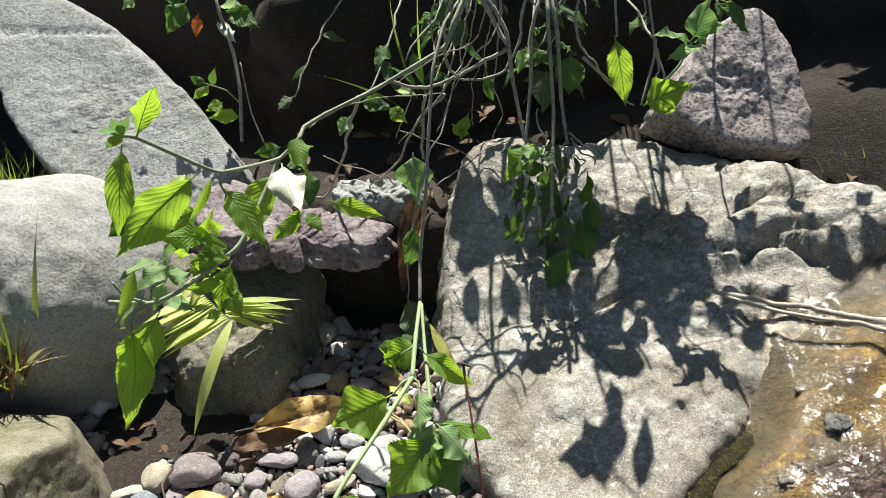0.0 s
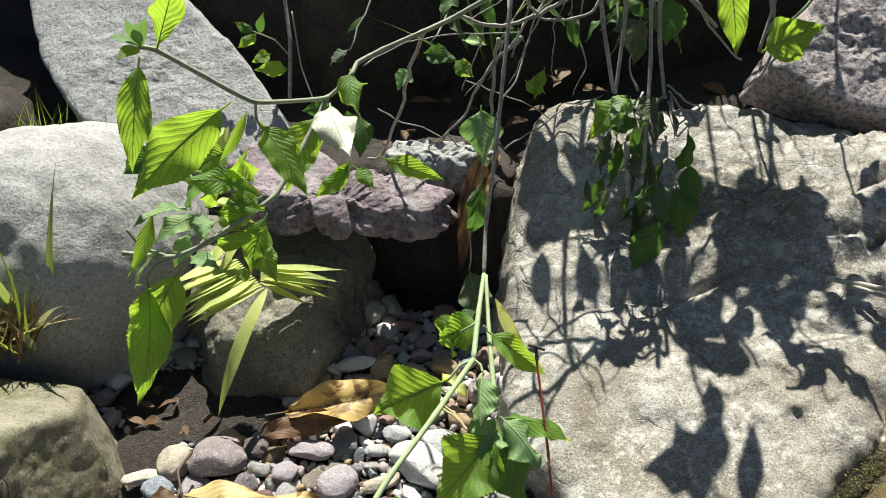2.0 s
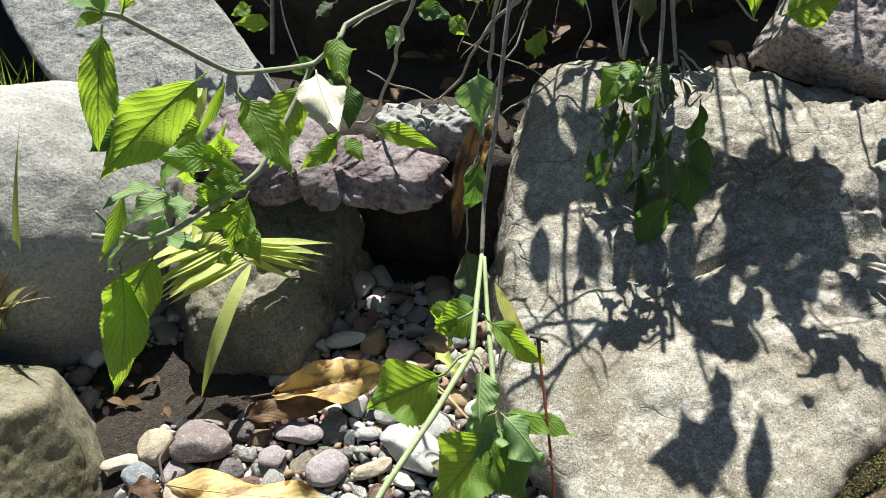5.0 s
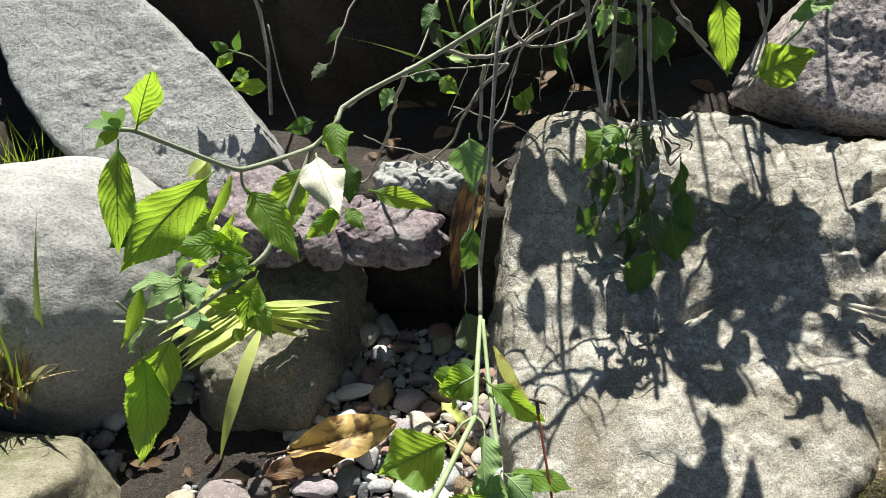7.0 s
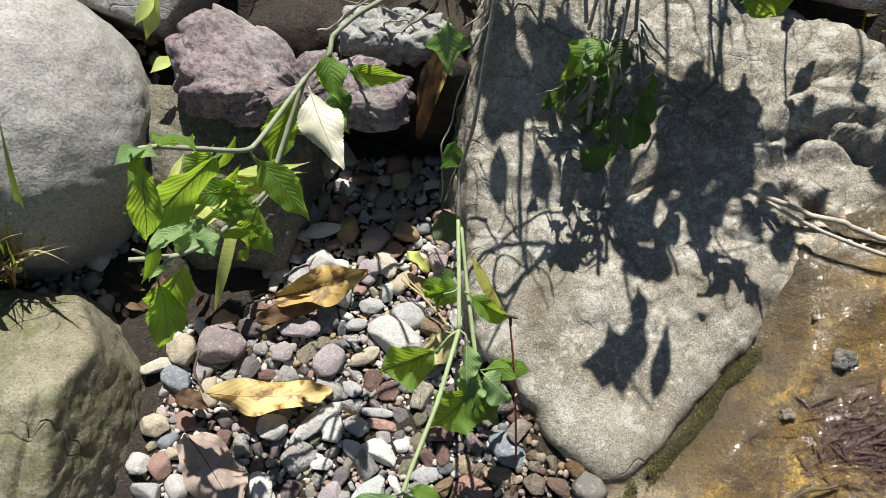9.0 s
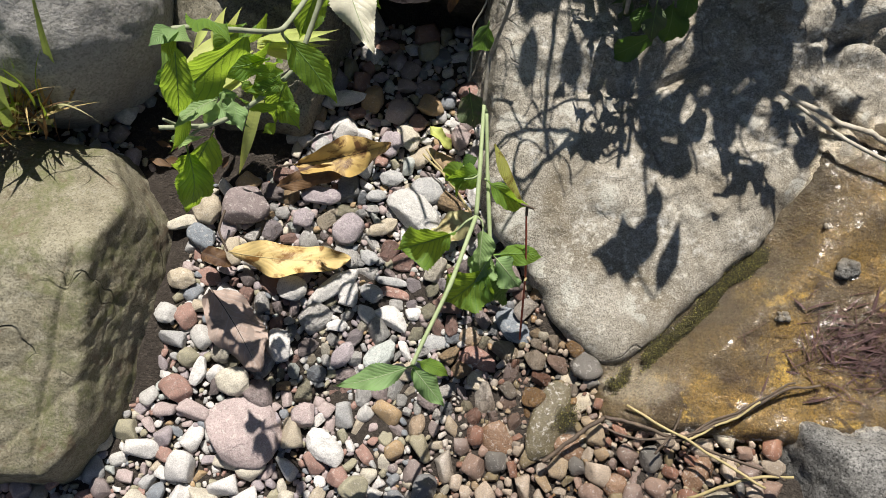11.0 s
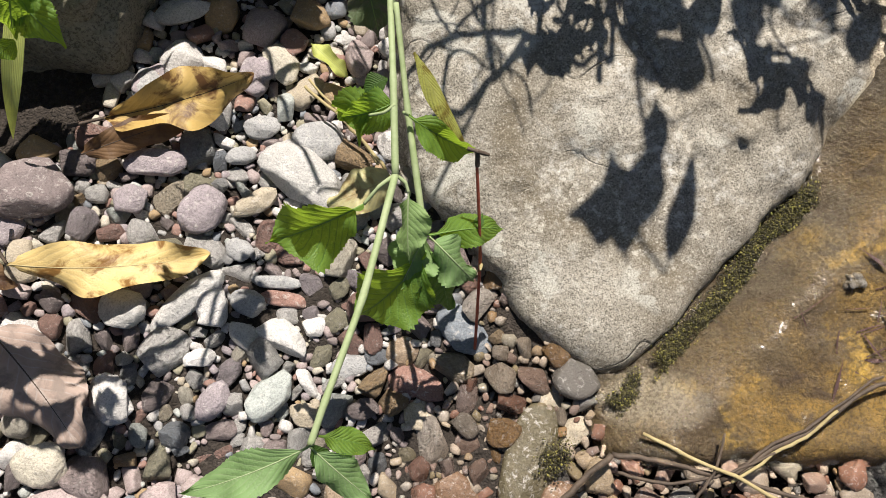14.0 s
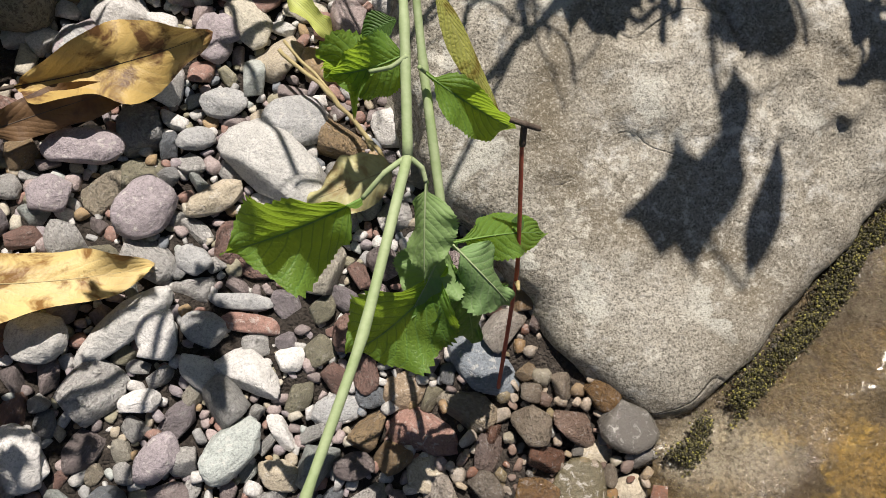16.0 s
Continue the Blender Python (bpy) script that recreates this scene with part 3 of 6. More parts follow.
# ---- plants ----
def leaf_material(name, face, glow, share=0.5, rough=0.5, veins=0.5, blotch=None, ridge=1.0, parallel=False):
    """A thin leaf: rugose between its veins, letting sunlight through."""
    m = Nodes(name, "UV")
    sep = m.add("ShaderNodeSeparateXYZ")
    m.put(sep.inputs[0], m.co)
    u, v = sep.outputs[0], m.math("ABSOLUTE", m.math("SUBTRACT", sep.outputs[1], 0.5))
    obj = m.add("ShaderNodeTexCoord").outputs["Object"]
    slant = m.math("ADD", m.math("MULTIPLY", v, 6.5), m.math("MULTIPLY", m.noise(40, 2, at=obj), 1.4))
    run = m.math("MULTIPLY", v, 12.0) if parallel else m.math("SUBTRACT", m.math("MULTIPLY", u, 11.0), slant)
    side = m.math("PINGPONG", run, 0.5)
    lateral = m.ramp(side, (0.0, 1.0), (0.11, 0.0))
    middle = m.ramp(v, (0.0, 1.0), (0.035, 0.0))
    lines = m.math("MAXIMUM", lateral, middle)
    rnd = m.add("ShaderNodeObjectInfo").outputs["Random"]
    patch = m.noise(60, 4, 0.6, at=obj)
    net = m.cells(480, "DISTANCE_TO_EDGE", at=obj)
    tone = m.mix(m.ramp(patch, (0.35, 0.0), (0.7, 1.0)), tuple(0.75 * c for c in face), tuple(1.2 * c for c in face))
    tone = m.mix(m.math("MULTIPLY", rnd, 0.35), tone, (face[0] * 1.6, face[1] * 1.25, face[2]))
    base = m.mix(m.math("MULTIPLY", lines, veins), tone, tuple(min(0.5, 1.9 * c + 0.02) for c in face))
    thru = m.mix(m.math("MULTIPLY", lines, 0.9), m.mix(m.ramp(patch, (0.3, 0.0), (0.75, 1.0)), glow, tuple(0.72 * c for c in glow)), tuple(0.38 * c for c in glow))
    if blotch:
        spot = m.ramp(m.noise(45, 4, 0.65, 0.6, at=obj), (0.5, 0.0), (0.62, 1.0))
        base, thru = m.mix(spot, base, blotch), m.mix(spot, thru, tuple(0.8 * c for c in blotch))
    height = m.math("ADD", m.math("MULTIPLY", m.math("SINE", m.math("MULTIPLY", side, 3.1)), 0.34 * ridge), m.math("MULTIPLY", m.ramp(net, (0.0, 0.0), (0.3, 1.0)), 0.16 * ridge))
    normal = m.bump(patch, 0.3, 0.002, m.bump(height, 0.7, 0.0016))
    m.set(Base_Color=base, Roughness=rough, Normal=normal, Specular_IOR_Level=0.35)
    tr = m.add("ShaderNodeBsdfTranslucent")
    m.put(tr.inputs["Color"], thru)
    m.put(tr.inputs["Normal"], normal)
    mx = m.add("ShaderNodeMixShader")
    mx.inputs[0].default_value = share
    m.tree.links.new(m.bsdf.outputs[0], mx.inputs[1])
    m.tree.links.new(tr.outputs[0], mx.inputs[2])
    m.tree.links.new(mx.outputs[0], m.out.inputs[0])
    return m.mat


LEAF = {
    "fresh": leaf_material("fresh green leaf", (0.13, 0.25, 0.05), (0.46, 0.68, 0.05), 0.55),
    "dark": leaf_material("deep green leaf", (0.07, 0.145, 0.035), (0.15, 0.30, 0.035), 0.4),
    "bright": leaf_material("light green leaf", (0.33, 0.51, 0.19), (0.35, 0.55, 0.10), 0.35, 0.45, 0.3, ridge=0.7),
    "pale": leaf_material("grey-green downy leaf", (0.20, 0.33, 0.13), (0.26, 0.45, 0.10), 0.35, 0.6, 0.35, ridge=0.6),
    "white": leaf_material("pale leaf underside", (0.47, 0.50, 0.41), (0.4, 0.5, 0.25), 0.15, 0.35, 0.15, ridge=0.4),
    "wilt": leaf_material("wilted grey-green leaf", (0.085, 0.125, 0.06), (0.14, 0.2, 0.06), 0.35, 0.65, blotch=(0.16, 0.15, 0.10)),
    "yellow": leaf_material("yellowing leaf", (0.40, 0.42, 0.11), (0.5, 0.48, 0.06), 0.35, 0.5, 0.3, blotch=(0.20, 0.15, 0.03)),
    "orange": leaf_material("orange dying leaf", (0.45, 0.12, 0.02), (0.5, 0.14, 0.02), 0.4, 0.5, blotch=(0.15, 0.05, 0.02)),
    "lance": leaf_material("yellow-green lance leaf", (0.52, 0.62, 0.19), (0.72, 0.80, 0.14), 0.4, 0.45, 0.15, ridge=0.3, parallel=True),
    "dry": leaf_material("dry tan leaf", (0.62, 0.51, 0.23), (0.58, 0.44, 0.15), 0.25, 0.5, 0.1, blotch=(0.25, 0.13, 0.035), ridge=0.4),
    "tan": leaf_material("dry tan and brown leaf", (0.46, 0.34, 0.12), (0.4, 0.28, 0.08), 0.2, 0.5, 0.1, blotch=(0.13, 0.065, 0.025), ridge=0.4),
    "grey": leaf_material("grey-brown dead leaf", (0.34, 0.28, 0.245), (0.2, 0.15, 0.1), 0.08, 0.7, 0.3, blotch=(0.24, 0.19, 0.16), ridge=0.5),
    "weed": leaf_material("purple-brown water weed", (0.085, 0.055, 0.055), (0.09, 0.045, 0.035), 0.1, 0.12, 0.1, ridge=0.3, parallel=True),
    "straw": leaf_material("pale straw-green leaf", (0.46, 0.46, 0.24), (0.5, 0.5, 0.2), 0.25, 0.5, 0.2, blotch=(0.34, 0.26, 0.12), ridge=0.3),
    "brown": leaf_material("dry brown leaf", (0.15, 0.09, 0.045), (0.24, 0.13, 0.04), 0.25, 0.6, 0.3, blotch=(0.09, 0.05, 0.03), ridge=0.4),
    "blade": leaf_material("broad pale grass blade", (0.27, 0.36, 0.13), (0.46, 0.58, 0.12), 0.4, 0.5, 0.1, ridge=0.3, parallel=True),
    "grass": leaf_material("grass blade", (0.13, 0.22, 0.03), (0.45, 0.60, 0.06), 0.5, 0.45, 0.1, ridge=0.3, parallel=True),
}


def stem_material(name, a, b, relief=1.0):
    m = Nodes(name)
    n, f = m.noise(120, 4, 0.7), m.noise(900, 3)
    base = m.mix(m.ramp(n, (0.3, 0.0), (0.7, 1.0)), a, b)
    return m.set(Base_Color=base, Roughness=0.7, Normal=m.bump(f, 0.6 * relief, 0.0006, m.bump(n, 0.5 * relief, 0.0015)))


STEM = stem_material("downy grey-green stem", (0.20, 0.23, 0.13), (0.33, 0.35, 0.24), 0.5)
STEM_GREEN = stem_material("pale green stem", (0.23, 0.30, 0.13), (0.34, 0.40, 0.22), 0.3)
DRY_STEM = stem_material("dry grey twig bark", (0.19, 0.17, 0.13), (0.42, 0.39, 0.32))
BROWN_STEM = stem_material("brown stick bark", (0.035, 0.025, 0.018), (0.11, 0.078, 0.052))
BLEACHED = stem_material("bleached twig bark", (0.26, 0.23, 0.17), (0.50, 0.46, 0.38))
STRAW = stem_material("straw stalk", (0.28, 0.22, 0.10), (0.42, 0.35, 0.17))
RED_STEM = stem_material("red stalk", (0.30, 0.05, 0.03), (0.40, 0.10, 0.05))

LEAF_RIB = stem_material("green leaf rib", (0.12, 0.22, 0.04), (0.18, 0.30, 0.07), 0.2)
RIB = {"fresh": LEAF_RIB, "dry": STRAW, "brown": BROWN_STEM, "yellow": STRAW, "straw": STRAW, "tan": BROWN_STEM, "grey": BROWN_STEM, "dark": LEAF_RIB, "wilt": LEAF_RIB, "bright": LEAF_RIB}
LEAF_SEED = [0]


def add_leaf(bm, base, tip, normal, width, curl=0.06, fold=0.25, teeth=0.05, seed=0, widest=0.42, taper=0.12):
    """Adds one leaf blade, folded along its midrib, arched, rolled and waved, with toothed edges; gives its midrib."""
    uv = bm.loops.layers.uv.verify()
    b, t = Vector(base), Vector(tip)
    ahead = t - b
    length = ahead.length
    ahead.normalize()
    up = Vector(normal)
    up = (up - ahead * up.dot(ahead)).normalized()
    side = ahead.cross(up)
    rng = random.Random(seed)
    large = teeth > 0 and width > 0.014
    ph, bend, twist = rng.uniform(0, 6), rng.uniform(-0.10, 0.10), rng.uniform(-0.4, 0.4) * large
    sides = {q: (0.75 * fold * rng.uniform(0.7, 1.3), rng.uniform(0.4, 1.3) * (1 if large else 0.2), rng.uniform(0, 6)) for q in (-1, 1)}
    hook = rng.uniform(0.0, 0.5) * (1 if large else 0.3)
    n, k = (56, 5) if large else (14, 2)
    rows, rib = [], []
    rise_power = 0.62 if taper == 0 else (0.85 if large else 1.1)
    peak = widest ** rise_power * (1 - widest) ** (rise_power * (1 - widest) / widest)
    for i in range(n + 1):
        u = i / n
        if large and taper > 0:
            v = max(0.0, (u - 0.09) / 0.91)
            shape = math.sin(math.pi * v ** (0.74 - 0.3 * (0.42 - widest))) ** 1.1 if 0 < v < 1 else 0.0
        else:
            shape = u ** rise_power * (1 - u) ** (rise_power * (1 - widest) / widest) / peak
        shape *= 1 - taper * soft(0.55, 0.95, u) + 0.05 * math.sin(ph + 11 * u)
        half = 0.5 * width * max(0.012, shape)
        if large and taper > 0 and u < 0.11:
            half = max(0.0009, half)
        elif u < 0.05:
            half = max(0.0008, half * 0.5)
        z = curl * length * (2.4 * u * (1 - u) - 1.2 * u * u) - hook * length * max(0.0, u - 0.7) ** 2
        centre = b + ahead * (length * u) + side * (bend * length * u * (1 - u) * 2) + up * z
        rib.append(centre)
        c, q = math.cos(twist * u), math.sin(twist * u)
        row = {0: centre}
        for sign, (lift, roll, phase) in sides.items():
            out = rise = 0.0
            for j in range(1, k + 1):
                s = j / k
                bent = lift + roll * s * math.sin(phase + 5.5 * u) - 0.35 * roll * s
                step = half / k
                if j == k and 0 < i < n:
                    step *= 1 + k * teeth * (0.5 if i % 2 else -0.5) * (0.6 + 0.4 * math.sin(phase * 3 + 31 * u))
                out += step * math.cos(bent)
                rise += step * math.sin(bent)
                wave = (0.11 if taper == 0 else 0.08) * width * (math.sin(phase * 2 + 13 * u) + 0.5 * math.sin(phase + 29 * u)) * s * s * large
                row[sign * j] = centre + side * (sign * out * c - (rise + wave) * q * sign) + up * (sign * out * q * sign + rise + wave)
        rows.append([bm.verts.new(row[j]) for j in range(-k, k + 1)])
    for i in range(n):
        for j in range(2 * k):
            f = bm.faces.new((rows[i][j], rows[i][j + 1], rows[i + 1][j + 1], rows[i + 1][j]))
            f.smooth = True
            for loop, (a, c) in zip(f.loops, ((i, j), (i, j + 1), (i + 1, j + 1), (i + 1, j))):
                loop[uv].uv = (a / n, c / (2 * k))
    return rib


def leaf(plant, base, tip, normal, width, kind="fresh", curl=0.06, fold=0.25, teeth=0.11, name="leaf", widest=0.42, taper=0.12):
    """One leaf of a plant, with a raised midrib where it is large."""
    LEAF_SEED[0] += 1
    bm = bmesh.new()
    if teeth > 0.05:
        width *= 0.80
    rib = add_leaf(bm, base, tip, normal, width, curl, fold, teeth, LEAF_SEED[0], widest, taper)
    blade = part(name, bm, LEAF[kind], plant)
    if width > 0.02 and teeth > 0:
        tube("midrib", rib[:50:7], 0.0003 + 0.007 * width, 0.0002, RIB.get(kind, STEM_GREEN), blade, 5, 0.0)
    return blade


def curve_points(points, steps=6):
    """A smooth line through the points."""
    p = [Vector(q) for q in points]
    p = [2 * p[0] - p[1]] + p + [2 * p[-1] - p[-2]]
    out = []
    for i in range(1, len(p) - 2):
        for s in range(steps):
            t = s / steps
            a, b = 0.22 * (p[i + 1] - p[i - 1]), 0.22 * (p[i + 2] - p[i])
            out.append(p[i] * (2 * t ** 3 - 3 * t * t + 1) + a * (t ** 3 - 2 * t * t + t) + p[i + 1] * (3 * t * t - 2 * t ** 3) + b * (t ** 3 - t * t))
    return out + [p[-2]]


def tube(name, points, r0, r1, material, parent=None, sides=8, knots=0.10):
    """A round stem along a smooth line, a little thick and thin, with swollen joints."""
    line = curve_points(points)
    if name in ("twig", "cane", "tendril", "stick"):
        line = [c + (0.0022 if name == "stick" else 0.006) * noise.noise_vector(c * 32) + 0.0016 * noise.noise_vector(c * 160) for c in line]
    bm = bmesh.new()
    rings, ref = [], Vector((0.3, 0.2, 1)).normalized()
    for i, c in enumerate(line):
        d = (line[min(i + 1, len(line) - 1)] - line[max(i - 1, 0)]).normalized()
        a = d.cross(ref).normalized() if abs(d.dot(ref)) < 0.98 else d.cross(Vector((1, 0, 0))).normalized()
        b = d.cross(a)
        t = i / (len(line) - 1)
        r = (r0 + (r1 - r0) * t) * (1 + knots * noise.noise(c * 160) + (1.4 * knots if i % 6 == 0 and 0 < i < len(line) - 1 else 0))
        rings.append([bm.verts.new(c + (a * math.cos(w) + b * math.sin(w)) * r) for w in (2 * math.pi * k / sides for k in range(sides))])
    for u, v in zip(rings, rings[1:]):
        for k in range(sides):
            bm.faces.new((u[k], u[(k + 1) % sides], v[(k + 1) % sides], v[k]))
    bm.faces.new(rings[0][::-1])
    bm.faces.new(rings[-1])
    return part(name, bm, material, parent)


branch = tagged(new("leafy_branch"), "arching shrub branch with toothed bright green leaves", "branch")
tube("stem", [(0.137, 0.920, 0.463), (0.120, 0.882, 0.432), (0.111, 0.870, 0.409), (0.075, 0.850, 0.392), (0.045, 0.840, 0.377), (0.022, 0.820, 0.371), (-0.011, 0.800, 0.361), (-0.030, 0.780, 0.355), (-0.032, 0.765, 0.350), (-0.052, 0.750, 0.334), (-0.078, 0.660, 0.367), (-0.104, 0.640, 0.394), (-0.128, 0.625, 0.418), (-0.138, 0.620, 0.422)], 0.0026, 0.0017, STEM, branch)
tube("stem", [(-0.052, 0.750, 0.333), (-0.064, 0.720, 0.308), (-0.080, 0.672, 0.279), (-0.108, 0.645, 0.265), (-0.131, 0.630, 0.253), (-0.155, 0.620, 0.246), (-0.191, 0.610, 0.254)], 0.0022, 0.0022, STEM, branch)
tube("spur", [(-0.158, 0.620, 0.246), (-0.174, 0.613, 0.259), (-0.181, 0.610, 0.277)], 0.0016, 0.0012, STEM, branch)
tube("spur", [(-0.156, 0.620, 0.245), (-0.166, 0.612, 0.242), (-0.173, 0.605, 0.233)], 0.0016, 0.0012, STEM, branch)
tube("spur", [(-0.078, 0.660, 0.367), (-0.081, 0.663, 0.353), (-0.077, 0.660, 0.345)], 0.0012, 0.001, STEM, branch)
leaf(branch, (-0.098, 0.660, 0.366), (-0.168, 0.606, 0.306), (0.42, -0.78, 0.34), 0.058, "fresh", 0.05, 0.35)
leaf(branch, (-0.140, 0.650, 0.270), (-0.171, 0.625, 0.257), (0.280, -0.355, 0.892), 0.027, "pale", 0.06, 0.3)
leaf(branch, (-0.142, 0.650, 0.268), (-0.130, 0.635, 0.254), (0.280, -0.353, 0.892), 0.020, "pale", 0.06, 0.3)
leaf(branch, (-0.149, 0.645, 0.256), (-0.160, 0.625, 0.232), (0.283, -0.343, 0.896), 0.020, "bright", 0.06, 0.3)
leaf(branch, (-0.136, 0.655, 0.236), (-0.084, 0.640, 0.265), (0.30, -0.75, 0.40), 0.021, "fresh", 0.06, 0.3)
leaf(branch, (-0.129, 0.660, 0.263), (-0.103, 0.645, 0.260), (0.30, -0.75, 0.40), 0.018, "fresh", 0.06, 0.3)
leaf(branch, (-0.086, 0.660, 0.272), (-0.115, 0.640, 0.289), (0.234, -0.376, 0.897), 0.019, "fresh", 0.06, 0.3)
leaf(branch, (-0.099, 0.662, 0.257), (-0.120, 0.645, 0.276), (0.30, -0.75, 0.40), 0.022, "fresh", 0.06, 0.3)
leaf(branch, (-0.101, 0.660, 0.242), (-0.078, 0.640, 0.213), (0.30, -0.75, 0.40), 0.027, "fresh", 0.06, 0.3)
leaf(branch, (-0.143, 0.668, 0.265), (-0.120, 0.655, 0.295), (0.30, -0.75, 0.40), 0.018, "fresh", 0.06, 0.3)
leaf(branch, (-0.123, 0.675, 0.278), (-0.095, 0.665, 0.323), (0.30, -0.75, 0.40), 0.018, "fresh", 0.06, 0.3)
leaf(branch, (-0.192, 0.612, 0.216), (-0.152, 0.600, 0.271), (0.308, -0.294, 0.905), 0.018, "bright", 0.06, 0.3)
leaf(branch, (-0.158, 0.650, 0.227), (-0.121, 0.630, 0.232), (0.279, -0.328, 0.902), 0.023, "pale", 0.06, 0.3)
leaf(branch, (-0.120, 0.690, 0.310), (-0.146, 0.660, 0.303), (0.44, -0.76, 0.48), 0.033, "fresh", 0.06, 0.5)
leaf(branch, (-0.096, 0.680, 0.349), (-0.122, 0.665, 0.310), (0.39, -0.75, 0.54), 0.012, "fresh", 0.06, 0.5)
leaf(branch, (-0.128, 0.625, 0.418), (-0.085, 0.600, 0.482), (0.48, -0.82, 0.32), 0.028, "fresh", -0.12, 0.6)
leaf(branch, (-0.135, 0.620, 0.422), (-0.116, 0.600, 0.452), (0.23, -0.36, 0.90), 0.016, "pale", 0.06, 0.25)
leaf(branch, (-0.139, 0.620, 0.415), (-0.142, 0.580, 0.344), (0.52, -0.74, 0.43), 0.031, "fresh", 0.14, 0.5)
leaf(branch, (-0.137, 0.620, 0.422), (-0.144, 0.600, 0.436), (0.24, -0.35, 0.90), 0.017, "pale", 0.06, 0.25)
leaf(branch, (-0.137, 0.620, 0.422), (-0.129, 0.600, 0.449), (0.24, -0.36, 0.90), 0.014, "pale", 0.06, 0.25)
leaf(branch, (-0.137, 0.620, 0.421), (-0.137, 0.590, 0.425), (0.44, -0.65, 0.62), 0.012, "fresh", 0.06, 0.25)
leaf(branch, (-0.081, 0.665, 0.349), (-0.037, 0.630, 0.307), (0.34, -0.77, 0.54), 0.036, "fresh", 0.06, 0.25)
leaf(branch, (-0.058, 0.750, 0.320), (-0.082, 0.700, 0.266), (0.31, -0.79, 0.52), 0.045, "fresh", 0.06, 0.35)
leaf(branch, (-0.048, 0.745, 0.331), (-0.013, 0.675, 0.322), (0.07, -0.22, 0.97), 0.047, "white", 0.03, 0.15)
leaf(branch, (-0.034, 0.770, 0.353), (-0.019, 0.730, 0.330), (0.23, -0.78, 0.58), 0.035, "fresh", 0.06, 0.4)
leaf(branch, (-0.028, 0.765, 0.314), (-0.024, 0.740, 0.283), (0.24, -0.80, 0.54), 0.028, "dark", 0.06, 0.25)
leaf(branch, (-0.033, 0.845, 0.229), (0.034, 0.862, 0.197), (0.16, -0.75, 0.64), 0.031, "fresh", 0.06, 0.25)
leaf(branch, (-0.043, 0.780, 0.253), (-0.081, 0.760, 0.226), (0.25, -0.72, 0.65), 0.024, "fresh", 0.06, 0.25)
leaf(branch, (-0.041, 0.780, 0.251), (-0.019, 0.760, 0.240), (0.21, -0.73, 0.65), 0.021, "fresh", 0.06, 0.25)
leaf(branch, (-0.046, 0.780, 0.256), (-0.068, 0.770, 0.233), (0.24, -0.72, 0.65), 0.015, "fresh", 0.06, 0.25)
leaf(branch, (-0.100, 0.670, 0.294), (-0.148, 0.645, 0.307), (0.38, -0.66, 0.65), 0.031, "fresh", 0.06, 0.25)
leaf(branch, (-0.153, 0.640, 0.336), (-0.178, 0.620, 0.321), (0.48, -0.68, 0.55), 0.027, "dark", 0.06, 0.25)
leaf(branch, (-0.089, 0.665, 0.283), (-0.122, 0.650, 0.307), (0.35, -0.67, 0.66), 0.013, "fresh", 0.06, 0.25)
leaf(branch, (-0.089, 0.665, 0.281), (-0.115, 0.640, 0.282), (0.35, -0.65, 0.67), 0.027, "fresh", 0.06, 0.25)
leaf(branch, (-0.093, 0.665, 0.295), (-0.094, 0.650, 0.323), (0.34, -0.68, 0.65), 0.018, "fresh", 0.06, 0.25)
leaf(branch, (-0.137, 0.630, 0.288), (-0.166, 0.600, 0.292), (0.15, -0.22, 0.96), 0.027, "pale", 0.06, 0.25)
leaf(branch, (-0.162, 0.620, 0.286), (-0.179, 0.590, 0.244), (0.51, -0.66, 0.55), 0.016, "fresh", 0.06, 0.5)
leaf(branch, (-0.135, 0.630, 0.286), (-0.122, 0.620, 0.320), (0.14, -0.23, 0.96), 0.019, "pale", 0.06, 0.25)
leaf(branch, (-0.128, 0.635, 0.281), (-0.116, 0.610, 0.274), (0.14, -0.22, 0.97), 0.023, "pale", 0.06, 0.25)
leaf(branch, (-0.089, 0.670, 0.262), (-0.101, 0.640, 0.218), (0.36, -0.70, 0.62), 0.032, "fresh", 0.06, 0.25)
leaf(branch, (-0.100, 0.640, 0.222), (-0.110, 0.630, 0.220), (0.33, -0.60, 0.73), 0.015, "fresh", 0.06, 0.25)
leaf(branch, (-0.172, 0.605, 0.235), (-0.187, 0.560, 0.126), (0.50, -0.78, 0.36), 0.043, "fresh", 0.1, 0.5)
leaf(branch, (-0.149, 0.620, 0.237), (-0.189, 0.580, 0.165), (0.52, -0.68, 0.52), 0.053, "fresh", 0.06, 0.3)

lance = tagged(new("lance_leaf_sprig"), "pale yellow-green fan of narrow lance leaves on a stone", "leaves")
rng = random.Random(17)
for k in range(15):
    q = k / 14
    a = Vector((-0.176 + 0.034 * q, 0.768 - 0.022 * q, 0.140 - 0.018 * q))
    leaf(lance, a, a + Vector((-0.042 - 0.016 * q + rng.gauss(0, 0.004), -0.064 + 0.006 * q, 0.010 - 0.016 * q + rng.gauss(0, 0.002))), (0.11, -0.18, 0.98), rng.uniform(0.010, 0.0135), "lance", rng.uniform(0.03, 0.07), 0.35, 0.0)
for k in range(10):
    q = k / 9
    a = Vector((-0.150 - 0.004 * q, 0.765, 0.136 - 0.022 * q))
    leaf(lance, a, a + Vector((rng.uniform(0.045, 0.085), 0.038 - 0.026 * q + rng.gauss(0, 0.003), -0.021 - 0.010 * q)), (0.08, -0.19, 0.98), rng.uniform(0.007, 0.010), "lance", rng.uniform(0.02, 0.05), 0.3, 0.0)
